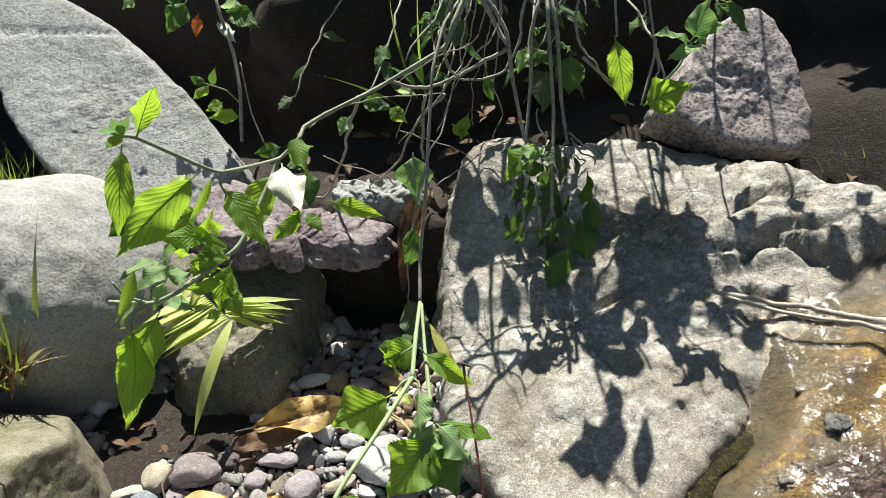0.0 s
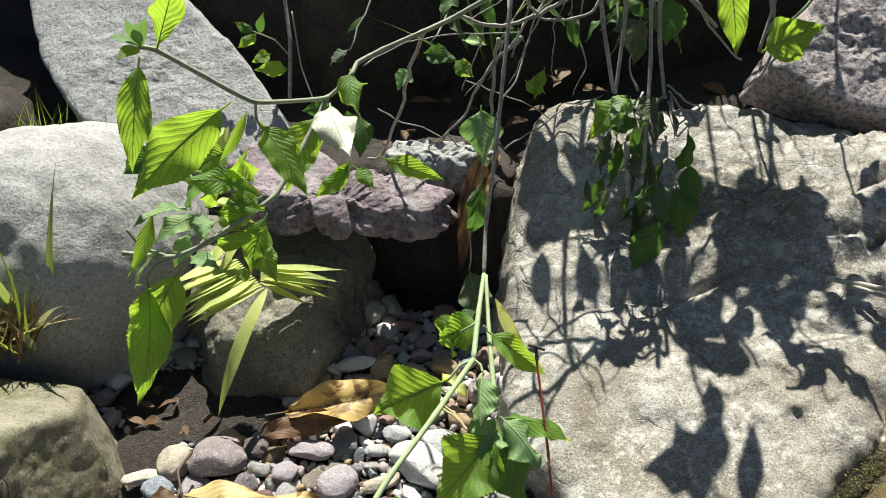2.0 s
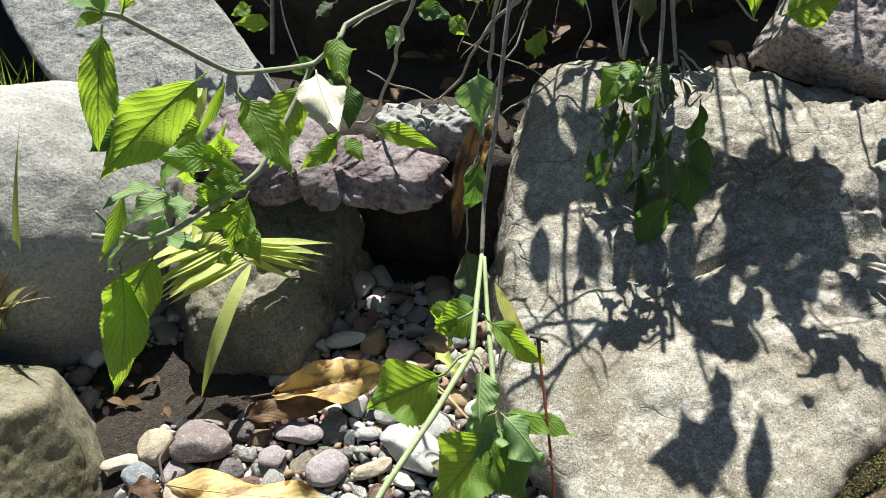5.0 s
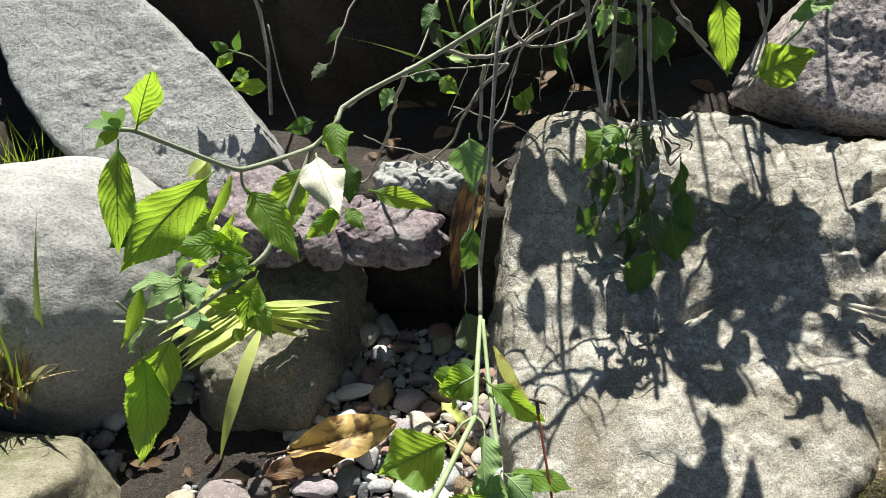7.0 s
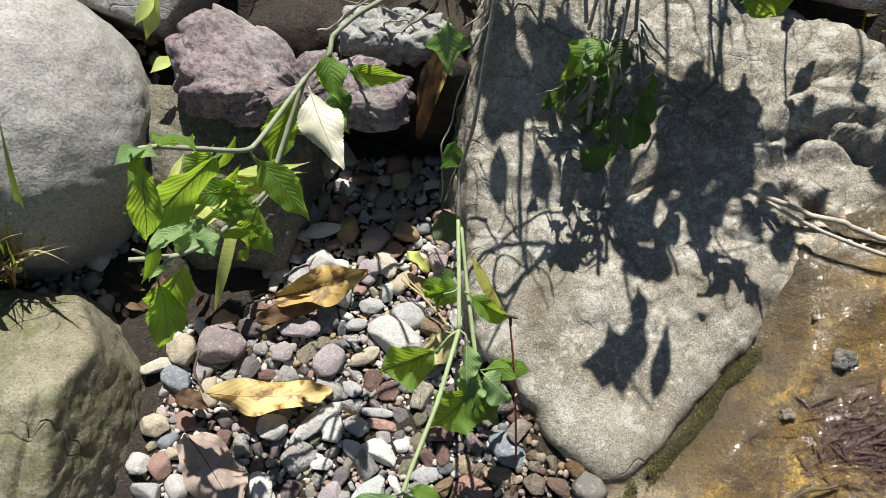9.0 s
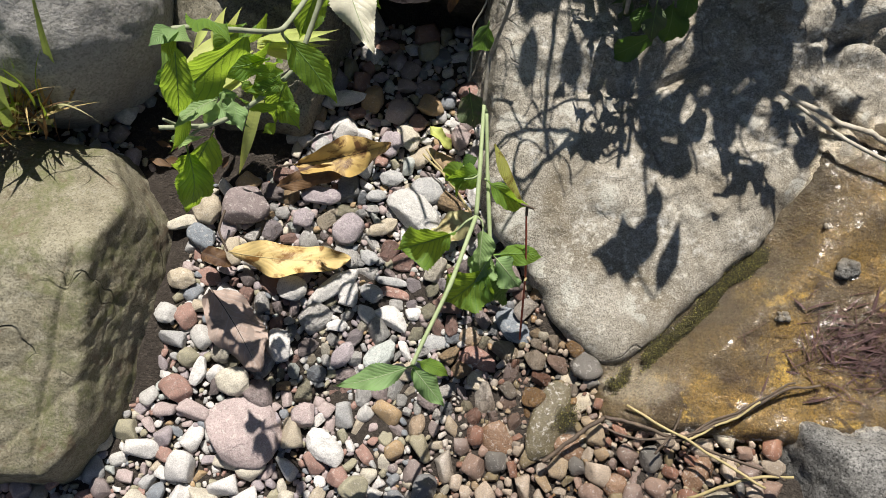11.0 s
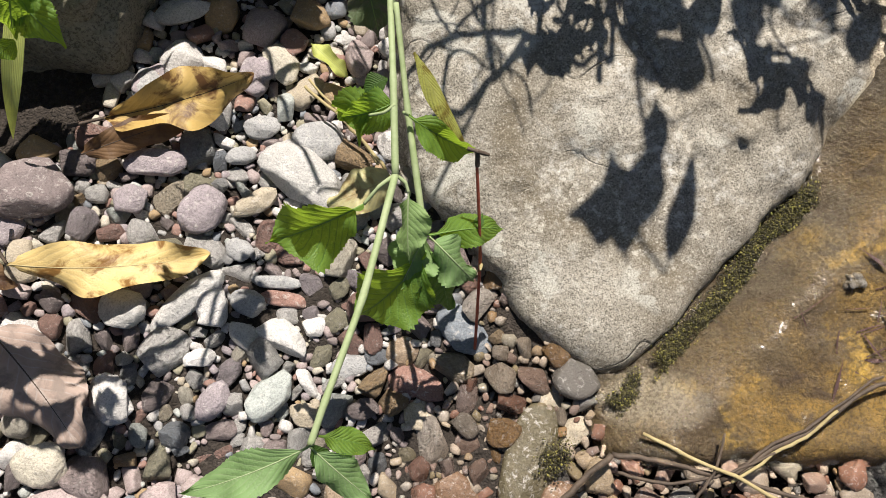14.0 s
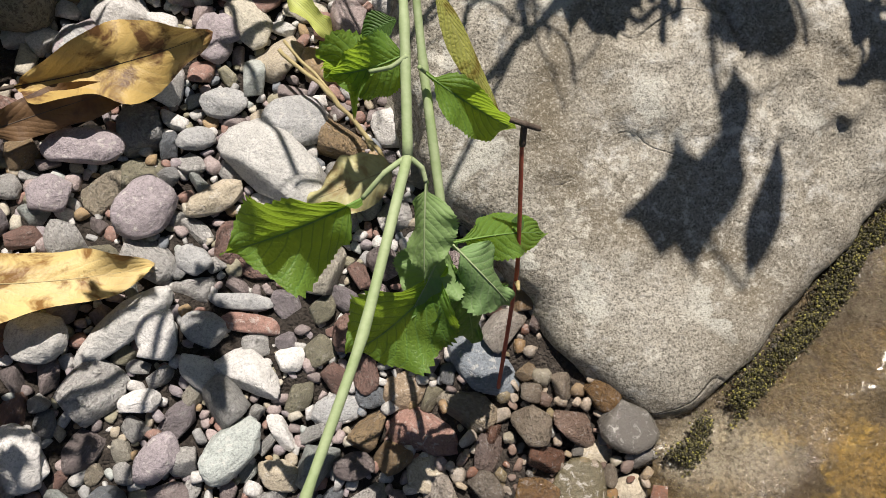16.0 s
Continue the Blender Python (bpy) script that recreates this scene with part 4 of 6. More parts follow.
leaf(lance, (-0.189, 0.740, 0.152), (-0.180, 0.780, 0.167), (0.18, -0.30, 0.94), 0.0109, "lance", 0.08, 0.3, 0.0)
leaf(lance, (-0.184, 0.740, 0.141), (-0.164, 0.780, 0.170), (0.17, -0.30, 0.94), 0.0091, "lance", 0.08, 0.3, 0.0)
leaf(lance, (-0.212, 0.740, 0.139), (-0.198, 0.780, 0.151), (0.18, -0.30, 0.94), 0.0091, "lance", 0.08, 0.3, 0.0)
leaf(lance, (-0.138, 0.745, 0.122), (-0.160, 0.630, 0.060), (0.24, -0.39, 0.89), 0.0135, "lance", 0.16, 0.3, 0.0, taper=0.0)

hanging = tagged(new("hanging_stem"), "long hanging green stem with wilting toothed leaves", "branch")
tube("stem", [(0.137, 0.920, 0.463), (0.112, 0.860, 0.438), (0.102, 0.820, 0.404), (0.099, 0.785, 0.349), (0.096, 0.750, 0.286), (0.090, 0.735, 0.226), (0.092, 0.700, 0.193)], 0.0015, 0.002, DRY_STEM, hanging)
tube("stem", [(0.092, 0.700, 0.193), (0.094, 0.640, 0.198), (0.096, 0.586, 0.194)], 0.0019, 0.0024, STEM_GREEN, hanging)
tube("stem", [(0.096, 0.586, 0.194), (0.078, 0.515, 0.205), (0.059, 0.460, 0.207), (0.052, 0.438, 0.205)], 0.0022, 0.0019, STEM_GREEN, hanging)
tube("stem", [(0.095, 0.688, 0.200), (0.104, 0.628, 0.185), (0.116, 0.560, 0.168)], 0.0017, 0.0023, STEM_GREEN, hanging)
tube("petiole", [(0.096, 0.586, 0.194), (0.087, 0.579, 0.193), (0.079, 0.570, 0.186)], 0.0013, 0.001, STEM_GREEN, hanging)
tube("petiole", [(0.096, 0.586, 0.194), (0.102, 0.582, 0.192), (0.104, 0.577, 0.190)], 0.0013, 0.001, STEM_GREEN, hanging)
tube("petiole", [(0.095, 0.626, 0.199), (0.089, 0.622, 0.196), (0.081, 0.622, 0.190)], 0.0011, 0.0009, STEM_GREEN, hanging)
tube("petiole", [(0.100, 0.622, 0.198), (0.103, 0.622, 0.194)], 0.001, 0.0009, STEM_GREEN, hanging)
leaf(hanging, (0.079, 0.570, 0.186), (0.023, 0.547, 0.165), (-0.04, -0.70, 0.72), 0.066, "fresh", 0.06, 0.75)
leaf(hanging, (0.104, 0.577, 0.190), (0.106, 0.537, 0.172), (-0.30, -0.05, 0.95), 0.036, "pale", 0.05, -0.45)
leaf(hanging, (0.118, 0.559, 0.166), (0.103, 0.525, 0.150), (-0.12, -0.04, 0.99), 0.043, "pale", 0.12, -0.3)
leaf(hanging, (0.120, 0.556, 0.166), (0.156, 0.530, 0.150), (-0.02, -0.02, 1.00), 0.048, "pale", 0.2, -0.25)
leaf(hanging, (0.119, 0.548, 0.160), (0.078, 0.505, 0.122), (-0.08, -0.67, 0.73), 0.070, "fresh", 0.1, 0.7)
leaf(hanging, (0.120, 0.557, 0.164), (0.178, 0.567, 0.140), (-0.06, -0.26, 0.96), 0.033, "fresh", 0.1, -0.6)
leaf(hanging, (0.122, 0.548, 0.158), (0.142, 0.511, 0.118), (-0.08, -0.06, 0.99), 0.056, "dark", 0.1, 0.3)
leaf(hanging, (0.151, 0.563, 0.150), (0.157, 0.576, 0.150), (-0.11, -0.08, 0.99), 0.008, "dark", 0.1, 0.3)
leaf(hanging, (0.084, 0.623, 0.190), (0.061, 0.628, 0.172), (-0.01, -0.65, 0.76), 0.045, "fresh", 0.1, 0.7)
leaf(hanging, (0.103, 0.622, 0.193), (0.153, 0.606, 0.165), (-0.16, -0.60, 0.78), 0.034, "fresh", 0.1, 0.6)
leaf(hanging, (0.091, 0.643, 0.195), (0.076, 0.637, 0.185), (-0.05, -0.18, 0.98), 0.017, "dark", 0.1, 0.3)
leaf(hanging, (0.106, 0.659, 0.198), (0.148, 0.610, 0.166), (0.28, -0.17, 0.94), 0.013, "yellow", 0.05, -0.35, 0.02)
leaf(hanging, (0.076, 0.720, 0.184), (0.092, 0.690, 0.142), (0.05, -0.46, 0.89), 0.040, "wilt", 0.1, 0.4)
leaf(hanging, (0.083, 0.755, 0.255), (0.072, 0.745, 0.200), (0.09, -0.83, 0.56), 0.033, "dark", 0.1, 0.5)
leaf(hanging, (0.097, 0.630, 0.195), (0.063, 0.620, 0.184), (0.09, -0.66, 0.75), 0.041, "fresh", 0.1, 0.25)
leaf(hanging, (0.053, 0.438, 0.205), (-0.017, 0.412, 0.190), (-0.01, -0.00, 1.00), 0.031, "pale", 0.05, 0.25)
leaf(hanging, (0.052, 0.437, 0.205), (0.088, 0.405, 0.185), (-0.01, -0.00, 1.00), 0.031, "pale", 0.05, 0.25)
leaf(hanging, (0.056, 0.442, 0.205), (0.088, 0.433, 0.190), (-0.02, -0.01, 1.00), 0.021, "fresh", 0.05, 0.25)
leaf(hanging, (0.053, 0.438, 0.205), (0.064, 0.417, 0.180), (-0.02, -0.01, 1.00), 0.016, "dark", 0.05, 0.25)

bunch = tagged(new("wilted_bunch"), "wilted grey-green bunch hanging from dry stems over a boulder", "branch")
tube("cane", [(0.259, 1.430, 0.360), (0.244, 1.220, 0.493), (0.209, 1.060, 0.498), (0.219, 0.930, 0.463)], 0.0034, 0.0026, DRY_STEM, bunch)
tube("stem", [(0.137, 0.920, 0.463), (0.162, 0.917, 0.436), (0.177, 0.905, 0.412), (0.185, 0.895, 0.362), (0.200, 0.864, 0.302)], 0.0026, 0.00208, DRY_STEM, bunch)
tube("stem", [(0.219, 0.930, 0.463), (0.209, 0.907, 0.439), (0.204, 0.895, 0.415), (0.205, 0.885, 0.361), (0.201, 0.853, 0.305)], 0.0022, 0.0017600000000000003, DRY_STEM, bunch)
tube("stem", [(0.219, 0.930, 0.463), (0.220, 0.897, 0.442), (0.222, 0.885, 0.419), (0.231, 0.865, 0.337), (0.231, 0.804, 0.252)], 0.0022, 0.0017600000000000003, DRY_STEM, bunch)
tube("stem", [(0.219, 0.930, 0.463), (0.227, 0.907, 0.438), (0.232, 0.895, 0.415), (0.240, 0.885, 0.344), (0.249, 0.862, 0.298)], 0.0024, 0.0019199999999999998, DRY_STEM, bunch)
tube("stem", [(0.215, 0.831, 0.266), (0.221, 0.807, 0.218)], 0.003, 0.0024000000000000002, DRY_STEM, bunch)
tube("stem", [(0.264, 0.915, 0.381), (0.297, 0.925, 0.349)], 0.0022, 0.0017600000000000003, DRY_STEM, bunch)
leaf(bunch, (0.212, 0.846, 0.307), (0.178, 0.806, 0.284), (-0.07, -0.74, 0.67), 0.048, "fresh", 0.16, 0.5)
leaf(bunch, (0.216, 0.846, 0.304), (0.196, 0.812, 0.300), (-0.07, -0.34, 0.87), 0.030, "pale", 0.16, 0.4)
leaf(bunch, (0.218, 0.846, 0.302), (0.240, 0.822, 0.292), (-0.07, -0.74, 0.67), 0.036, "wilt", 0.16, 0.5)
leaf(bunch, (0.208, 0.851, 0.300), (0.205, 0.814, 0.289), (-0.03, -0.29, 0.96), 0.021, "white", 0.1, 0.25)
leaf(bunch, (0.196, 0.835, 0.282), (0.226, 0.815, 0.295), (-0.10, -0.80, 0.60), 0.022, "dark", 0.15, 0.25)
leaf(bunch, (0.247, 0.859, 0.287), (0.241, 0.831, 0.267), (-0.10, -0.59, 0.80), 0.028, "wilt", 0.12, 0.25)
leaf(bunch, (0.245, 0.813, 0.241), (0.254, 0.785, 0.202), (-0.09, -0.45, 0.89), 0.030, "wilt", 0.12, 0.5)
leaf(bunch, (0.237, 0.811, 0.235), (0.230, 0.788, 0.212), (-0.13, -0.79, 0.60), 0.028, "dark", 0.16, 0.5)
leaf(bunch, (0.261, 0.803, 0.202), (0.224, 0.797, 0.135), (-0.13, -0.70, 0.70), 0.040, "dark", 0.08, 0.3)
leaf(bunch, (0.265, 0.821, 0.229), (0.275, 0.800, 0.177), (-0.18, -0.83, 0.53), 0.046, "dark", 0.12, 0.25)
leaf(bunch, (0.226, 0.955, 0.349), (0.223, 0.935, 0.302), (-0.10, -0.81, 0.58), 0.035, "wilt", 0.1, 0.25)
leaf(bunch, (0.254, 0.965, 0.368), (0.254, 0.945, 0.323), (-0.15, -0.97, 0.17), 0.049, "dark", 0.1, 0.25)
leaf(bunch, (0.155, 0.915, 0.364), (0.164, 0.905, 0.328), (-0.03, -0.95, 0.32), 0.019, "dark", 0.1, 0.5)
leaf(bunch, (0.198, 0.885, 0.404), (0.189, 0.875, 0.378), (-0.06, -0.67, 0.74), 0.021, "bright", 0.06, 0.25)
leaf(bunch, (0.069, 0.880, 0.276), (0.079, 0.845, 0.225), (0.05, -0.49, 0.87), 0.056, "pale", 0.1, 0.3)
leaf(bunch, (0.197, 0.841, 0.260), (0.192, 0.813, 0.242), (-0.05, -0.57, 0.82), 0.022, "wilt", 0.12, 0.5)
leaf(bunch, (0.224, 0.828, 0.256), (0.229, 0.811, 0.235), (-0.08, -0.56, 0.82), 0.025, "wilt", 0.16, 0.5)
leaf(bunch, (0.276, 0.837, 0.245), (0.282, 0.804, 0.209), (-0.20, -0.85, 0.50), 0.028, "dark", 0.12, 0.25)
tube("tendril", [(0.248, 0.864, 0.303), (0.263, 0.850, 0.296), (0.272, 0.827, 0.297), (0.278, 0.836, 0.287)], 0.0012, 0.0007, DRY_STEM, bunch)
tube("tendril", [(0.251, 0.863, 0.300), (0.255, 0.849, 0.293), (0.263, 0.826, 0.293), (0.256, 0.824, 0.286)], 0.0012, 0.0007, DRY_STEM, bunch)
tube("tendril", [(0.247, 0.865, 0.308), (0.270, 0.851, 0.301), (0.276, 0.829, 0.304)], 0.0012, 0.0007, DRY_STEM, bunch)
tube("tendril", [(0.221, 0.865, 0.308), (0.214, 0.865, 0.325), (0.218, 0.865, 0.337)], 0.0012, 0.0007, DRY_STEM, bunch)
tube("tendril", [(0.243, 0.862, 0.298), (0.230, 0.827, 0.294), (0.238, 0.811, 0.279)], 0.0012, 0.0007, DRY_STEM, bunch)
tube("tendril", [(0.251, 0.861, 0.295), (0.259, 0.822, 0.279), (0.268, 0.824, 0.287)], 0.0012, 0.0007, DRY_STEM, bunch)
tube("tendril", [(0.226, 0.854, 0.308), (0.217, 0.828, 0.299), (0.223, 0.813, 0.287)], 0.0012, 0.0007, DRY_STEM, bunch)

sprig = tagged(new("leafy_sprig"), "green sprig of toothed leaves beside a pinkish stone", "branch")
tube("cane", [(0.376, 1.430, 0.360), (0.361, 1.220, 0.533), (0.326, 1.060, 0.538), (0.336, 0.970, 0.503)], 0.0034, 0.0026, DRY_STEM, sprig)
tube("stem", [(0.299, 0.940, 0.515), (0.295, 0.930, 0.447), (0.297, 0.900, 0.410)], 0.0016, 0.0012, DRY_STEM, sprig)
tube("stem", [(0.333, 0.930, 0.517), (0.329, 0.920, 0.450), (0.338, 0.890, 0.398), (0.325, 0.860, 0.348)], 0.0018, 0.0014, DRY_STEM, sprig)
tube("stem", [(0.373, 0.880, 0.411), (0.360, 0.870, 0.387), (0.333, 0.865, 0.356)], 0.0016, 0.0012, STEM_GREEN, sprig)
leaf(sprig, (0.294, 0.900, 0.412), (0.314, 0.890, 0.331), (-0.15, -0.95, 0.28), 0.038, "fresh", 0.06, 0.3)
leaf(sprig, (0.327, 0.860, 0.347), (0.372, 0.850, 0.377), (-0.20, -0.90, 0.40), 0.054, "fresh", 0.1, 0.25)
leaf(sprig, (0.373, 0.880, 0.411), (0.329, 0.860, 0.428), (-0.10, -0.45, 0.89), 0.036, "pale", 0.06, 0.25)
leaf(sprig, (0.372, 0.880, 0.413), (0.380, 0.870, 0.461), (-0.15, -0.58, 0.80), 0.042, "pale", 0.06, 0.25)
leaf(sprig, (0.373, 0.880, 0.409), (0.343, 0.850, 0.404), (-0.05, -0.21, 0.98), 0.023, "pale", 0.06, 0.25)
leaf(sprig, (0.375, 0.880, 0.411), (0.398, 0.860, 0.439), (-0.12, -0.45, 0.88), 0.032, "pale", 0.06, 0.25)
leaf(sprig, (0.371, 0.880, 0.408), (0.375, 0.850, 0.413), (-0.11, -0.45, 0.89), 0.026, "pale", 0.06, 0.25)

twigs = tagged(new("dry_twigs"), "tangle of bare grey dry twigs across a dark hollow", "twig")
tube("cane", [(0.177, 1.430, 0.360), (0.162, 1.220, 0.493), (0.127, 1.060, 0.498), (0.137, 0.920, 0.463)], 0.0034, 0.0026, DRY_STEM, twigs)
tube("twig", [(0.019, 0.840, 0.363), (-0.013, 0.890, 0.283), (-0.052, 0.932, 0.184), (-0.069, 0.930, 0.182)], 0.00203, 0.00144, DRY_STEM, twigs)
tube("twig", [(0.137, 0.920, 0.463), (0.163, 0.912, 0.423), (0.177, 0.900, 0.398), (0.152, 0.900, 0.380), (0.124, 0.890, 0.365), (0.083, 0.870, 0.362), (0.049, 0.850, 0.374), (0.019, 0.835, 0.366)], 0.00265, 0.0016, DRY_STEM, twigs)
tube("twig", [(0.170, 0.900, 0.468), (0.164, 0.890, 0.412), (0.122, 0.880, 0.372), (0.113, 0.870, 0.340), (0.100, 0.840, 0.311), (0.083, 0.800, 0.265), (0.076, 0.765, 0.225), (0.072, 0.730, 0.175)], 0.00117, 0.00078, DRY_STEM, twigs)
tube("twig", [(0.121, 0.890, 0.367), (0.102, 0.900, 0.340), (0.080, 0.900, 0.310), (0.050, 0.900, 0.278)], 0.00117, 0.00060, DRY_STEM, twigs)
tube("twig", [(0.109, 0.900, 0.342), (0.074, 0.900, 0.307), (0.049, 0.900, 0.255), (0.024, 0.900, 0.221)], 0.00187, 0.00112, DRY_STEM, twigs)
tube("twig", [(0.082, 0.900, 0.340), (0.079, 0.900, 0.288), (0.078, 0.900, 0.255)], 0.00203, 0.00176, DRY_STEM, twigs)
tube("twig", [(-0.032, 0.800, 0.345), (0.004, 0.830, 0.358), (0.039, 0.840, 0.360), (0.104, 0.860, 0.361)], 0.00071, 0.00060, DRY_STEM, twigs)
tube("twig", [(-0.052, 0.920, 0.250), (-0.018, 0.930, 0.228), (0.027, 0.940, 0.208)], 0.00082, 0.00072, DRY_STEM, twigs)
tube("twig", [(0.050, 0.910, 0.289), (0.084, 0.920, 0.278), (0.137, 0.930, 0.247)], 0.00082, 0.00060, DRY_STEM, twigs)
tube("twig", [(-0.000, 0.930, 0.170), (0.005, 0.930, 0.200), (0.024, 0.920, 0.223), (0.039, 0.920, 0.207)], 0.00105, 0.00084, DRY_STEM, twigs)
tube("twig", [(0.119, 0.890, 0.471), (0.111, 0.880, 0.416), (0.116, 0.880, 0.380), (0.122, 0.880, 0.372)], 0.00172, 0.00144, DRY_STEM, twigs)
tube("twig", [(0.143, 0.930, 0.460), (0.136, 0.920, 0.402), (0.131, 0.920, 0.375), (0.121, 0.900, 0.363)], 0.00094, 0.00072, DRY_STEM, twigs)
tube("twig", [(0.088, 0.930, 0.202), (0.125, 0.960, 0.218), (0.162, 0.980, 0.236), (0.199, 0.980, 0.250)], 0.00094, 0.00060, DRY_STEM, twigs)
tube("twig", [(0.164, 0.890, 0.470), (0.158, 0.880, 0.416), (0.157, 0.880, 0.390), (0.153, 0.880, 0.372)], 0.00071, 0.00060, DRY_STEM, twigs)
tube("twig", [(0.136, 0.940, 0.457), (0.128, 0.930, 0.399), (0.123, 0.930, 0.359), (0.110, 0.920, 0.322), (0.096, 0.920, 0.284)], 0.00094, 0.00060, DRY_STEM, twigs)
tube("twig", [(0.099, 0.960, 0.453), (0.089, 0.950, 0.392), (0.094, 0.950, 0.351), (0.084, 0.940, 0.313), (0.071, 0.930, 0.285)], 0.00082, 0.00060, DRY_STEM, twigs)
tube("twig", [(0.152, 0.900, 0.380), (0.140, 0.900, 0.355), (0.136, 0.900, 0.326), (0.139, 0.900, 0.304)], 0.00071, 0.00048, DRY_STEM, twigs)
tube("twig", [(0.172, 0.960, 0.451), (0.166, 0.950, 0.391), (0.163, 0.950, 0.339), (0.171, 0.940, 0.300), (0.166, 0.930, 0.270)], 0.00105, 0.00072, DRY_STEM, twigs)
tube("twig", [(0.153, 0.920, 0.462), (0.146, 0.910, 0.405), (0.110, 0.910, 0.384), (0.086, 0.910, 0.376), (0.053, 0.900, 0.355)], 0.00094, 0.00060, DRY_STEM, twigs)
tube("twig", [(0.197, 0.940, 0.456), (0.192, 0.930, 0.398), (0.178, 0.920, 0.363), (0.140, 0.900, 0.358), (0.121, 0.890, 0.365)], 0.00172, 0.0012, DRY_STEM, twigs)
tube("twig", [(0.071, 0.880, 0.358), (0.060, 0.900, 0.319), (0.043, 0.910, 0.279)], 0.00076, 0.00054, DRY_STEM, twigs)
tube("twig", [(0.121, 0.890, 0.367), (0.115, 0.880, 0.380), (0.109, 0.870, 0.405), (0.099, 0.870, 0.410)], 0.00071, 0.00048, DRY_STEM, twigs)
tube("twig", [(0.260, 0.960, 0.450), (0.257, 0.950, 0.390), (0.282, 0.950, 0.362), (0.299, 0.950, 0.339), (0.332, 0.960, 0.304)], 0.00172, 0.00112, DRY_STEM, twigs)
tube("twig", [(0.337, 1.430, 0.360), (0.357, 1.000, 0.371), (0.363, 0.980, 0.338), (0.349, 0.970, 0.312)], 0.00172, 0.00128, DRY_STEM, twigs)
tube("twig", [(0.361, 1.000, 0.262), (0.381, 1.020, 0.302), (0.370, 1.050, 0.347)], 0.00172, 0.00144, DRY_STEM, twigs)

seedling = tagged(new("seedling"), "thin seedling with small green leaves in the dark hollow", "plant")
tube("stem", [(-0.262, 1.430, 0.360), (-0.242, 1.160, 0.382), (-0.221, 1.130, 0.309), (-0.210, 1.100, 0.261), (-0.210, 1.070, 0.193)], 0.0024, 0.0026, DRY_STEM, seedling)
tube("stem", [(-0.213, 1.130, 0.292), (-0.199, 1.100, 0.225), (-0.180, 1.080, 0.184)], 0.001, 0.001, DRY_STEM, seedling)
tube("stem", [(-0.208, 1.090, 0.243), (-0.223, 1.080, 0.269), (-0.246, 1.070, 0.283)], 0.001, 0.0008, STEM_GREEN, seedling)
leaf(seedling, (-0.246, 1.070, 0.283), (-0.264, 1.060, 0.298), (0.35, -0.82, 0.46), 0.019, "dark", 0.08, 0.25)
leaf(seedling, (-0.242, 1.070, 0.281), (-0.263, 1.050, 0.268), (0.35, -0.81, 0.47), 0.022, "fresh", 0.08, 0.25)
leaf(seedling, (-0.238, 1.070, 0.281), (-0.225, 1.060, 0.310), (0.34, -0.82, 0.46), 0.015, "dark", 0.08, 0.25)
leaf(seedling, (-0.231, 1.080, 0.251), (-0.250, 1.060, 0.247), (0.34, -0.81, 0.49), 0.026, "fresh", 0.08, 0.25)
leaf(seedling, (-0.209, 1.080, 0.229), (-0.244, 1.050, 0.240), (0.32, -0.80, 0.50), 0.029, "fresh", 0.08, 0.25)
leaf(seedling, (-0.283, 1.150, 0.377), (-0.315, 1.130, 0.334), (0.37, -0.84, 0.39), 0.045, "dark", 0.08, 0.25)
leaf(seedling, (-0.228, 1.150, 0.361), (-0.176, 1.120, 0.350), (0.30, -0.86, 0.40), 0.044, "dark", 0.08, 0.25)
leaf(seedling, (-0.235, 1.150, 0.369), (-0.198, 1.130, 0.379), (0.21, -0.57, 0.80), 0.026, "bright", 0.08, 0.25)
leaf(seedling, (-0.244, 1.150, 0.345), (-0.212, 1.120, 0.330), (0.21, -0.55, 0.81), 0.030, "white", 0.08, 0.25)
leaf(seedling, (-0.358, 1.150, 0.381), (-0.378, 1.140, 0.368), (0.28, -0.54, 0.79), 0.022, "bright", 0.08, 0.25)
leaf(seedling, (-0.321, 1.160, 0.374), (-0.277, 1.140, 0.388), (0.37, -0.85, 0.38), 0.027, "dark", 0.08, 0.25)
leaf(seedling, (-0.144, 1.050, 0.195), (-0.180, 1.030, 0.194), (0.28, -0.80, 0.54), 0.030, "dark", 0.08, 0.25)
leaf(seedling, (-0.137, 1.050, 0.181), (-0.105, 1.030, 0.169), (0.24, -0.80, 0.55), 0.034, "dark", 0.08, 0.25)
leaf(seedling, (-0.015, 1.020, 0.279), (0.026, 1.000, 0.280), (0.15, -0.85, 0.50), 0.031, "dark", 0.08, 0.25)
leaf(seedling, (0.022, 1.020, 0.272), (0.047, 1.000, 0.260), (0.13, -0.85, 0.51), 0.026, "fresh", 0.08, 0.25)
leaf(seedling, (0.032, 1.020, 0.296), (0.060, 1.000, 0.301), (0.07, -0.55, 0.83), 0.021, "bright", 0.08, 0.25)
leaf(seedling, (-0.028, 1.000, 0.268), (-0.042, 0.980, 0.248), (0.12, -0.53, 0.84), 0.028, "pale", 0.08, 0.25)
leaf(seedling, (0.108, 1.000, 0.257), (0.131, 0.980, 0.251), (0.05, -0.85, 0.53), 0.026, "fresh", 0.08, 0.25)
leaf(seedling, (0.130, 1.000, 0.274), (0.120, 0.980, 0.242), (0.04, -0.85, 0.53), 0.018, "fresh", 0.08, 0.25)
leaf(seedling, (-0.265, 1.140, 0.362), (-0.273, 1.130, 0.328), (0.31, -0.74, 0.60), 0.020, "orange", 0.06, 0.25)

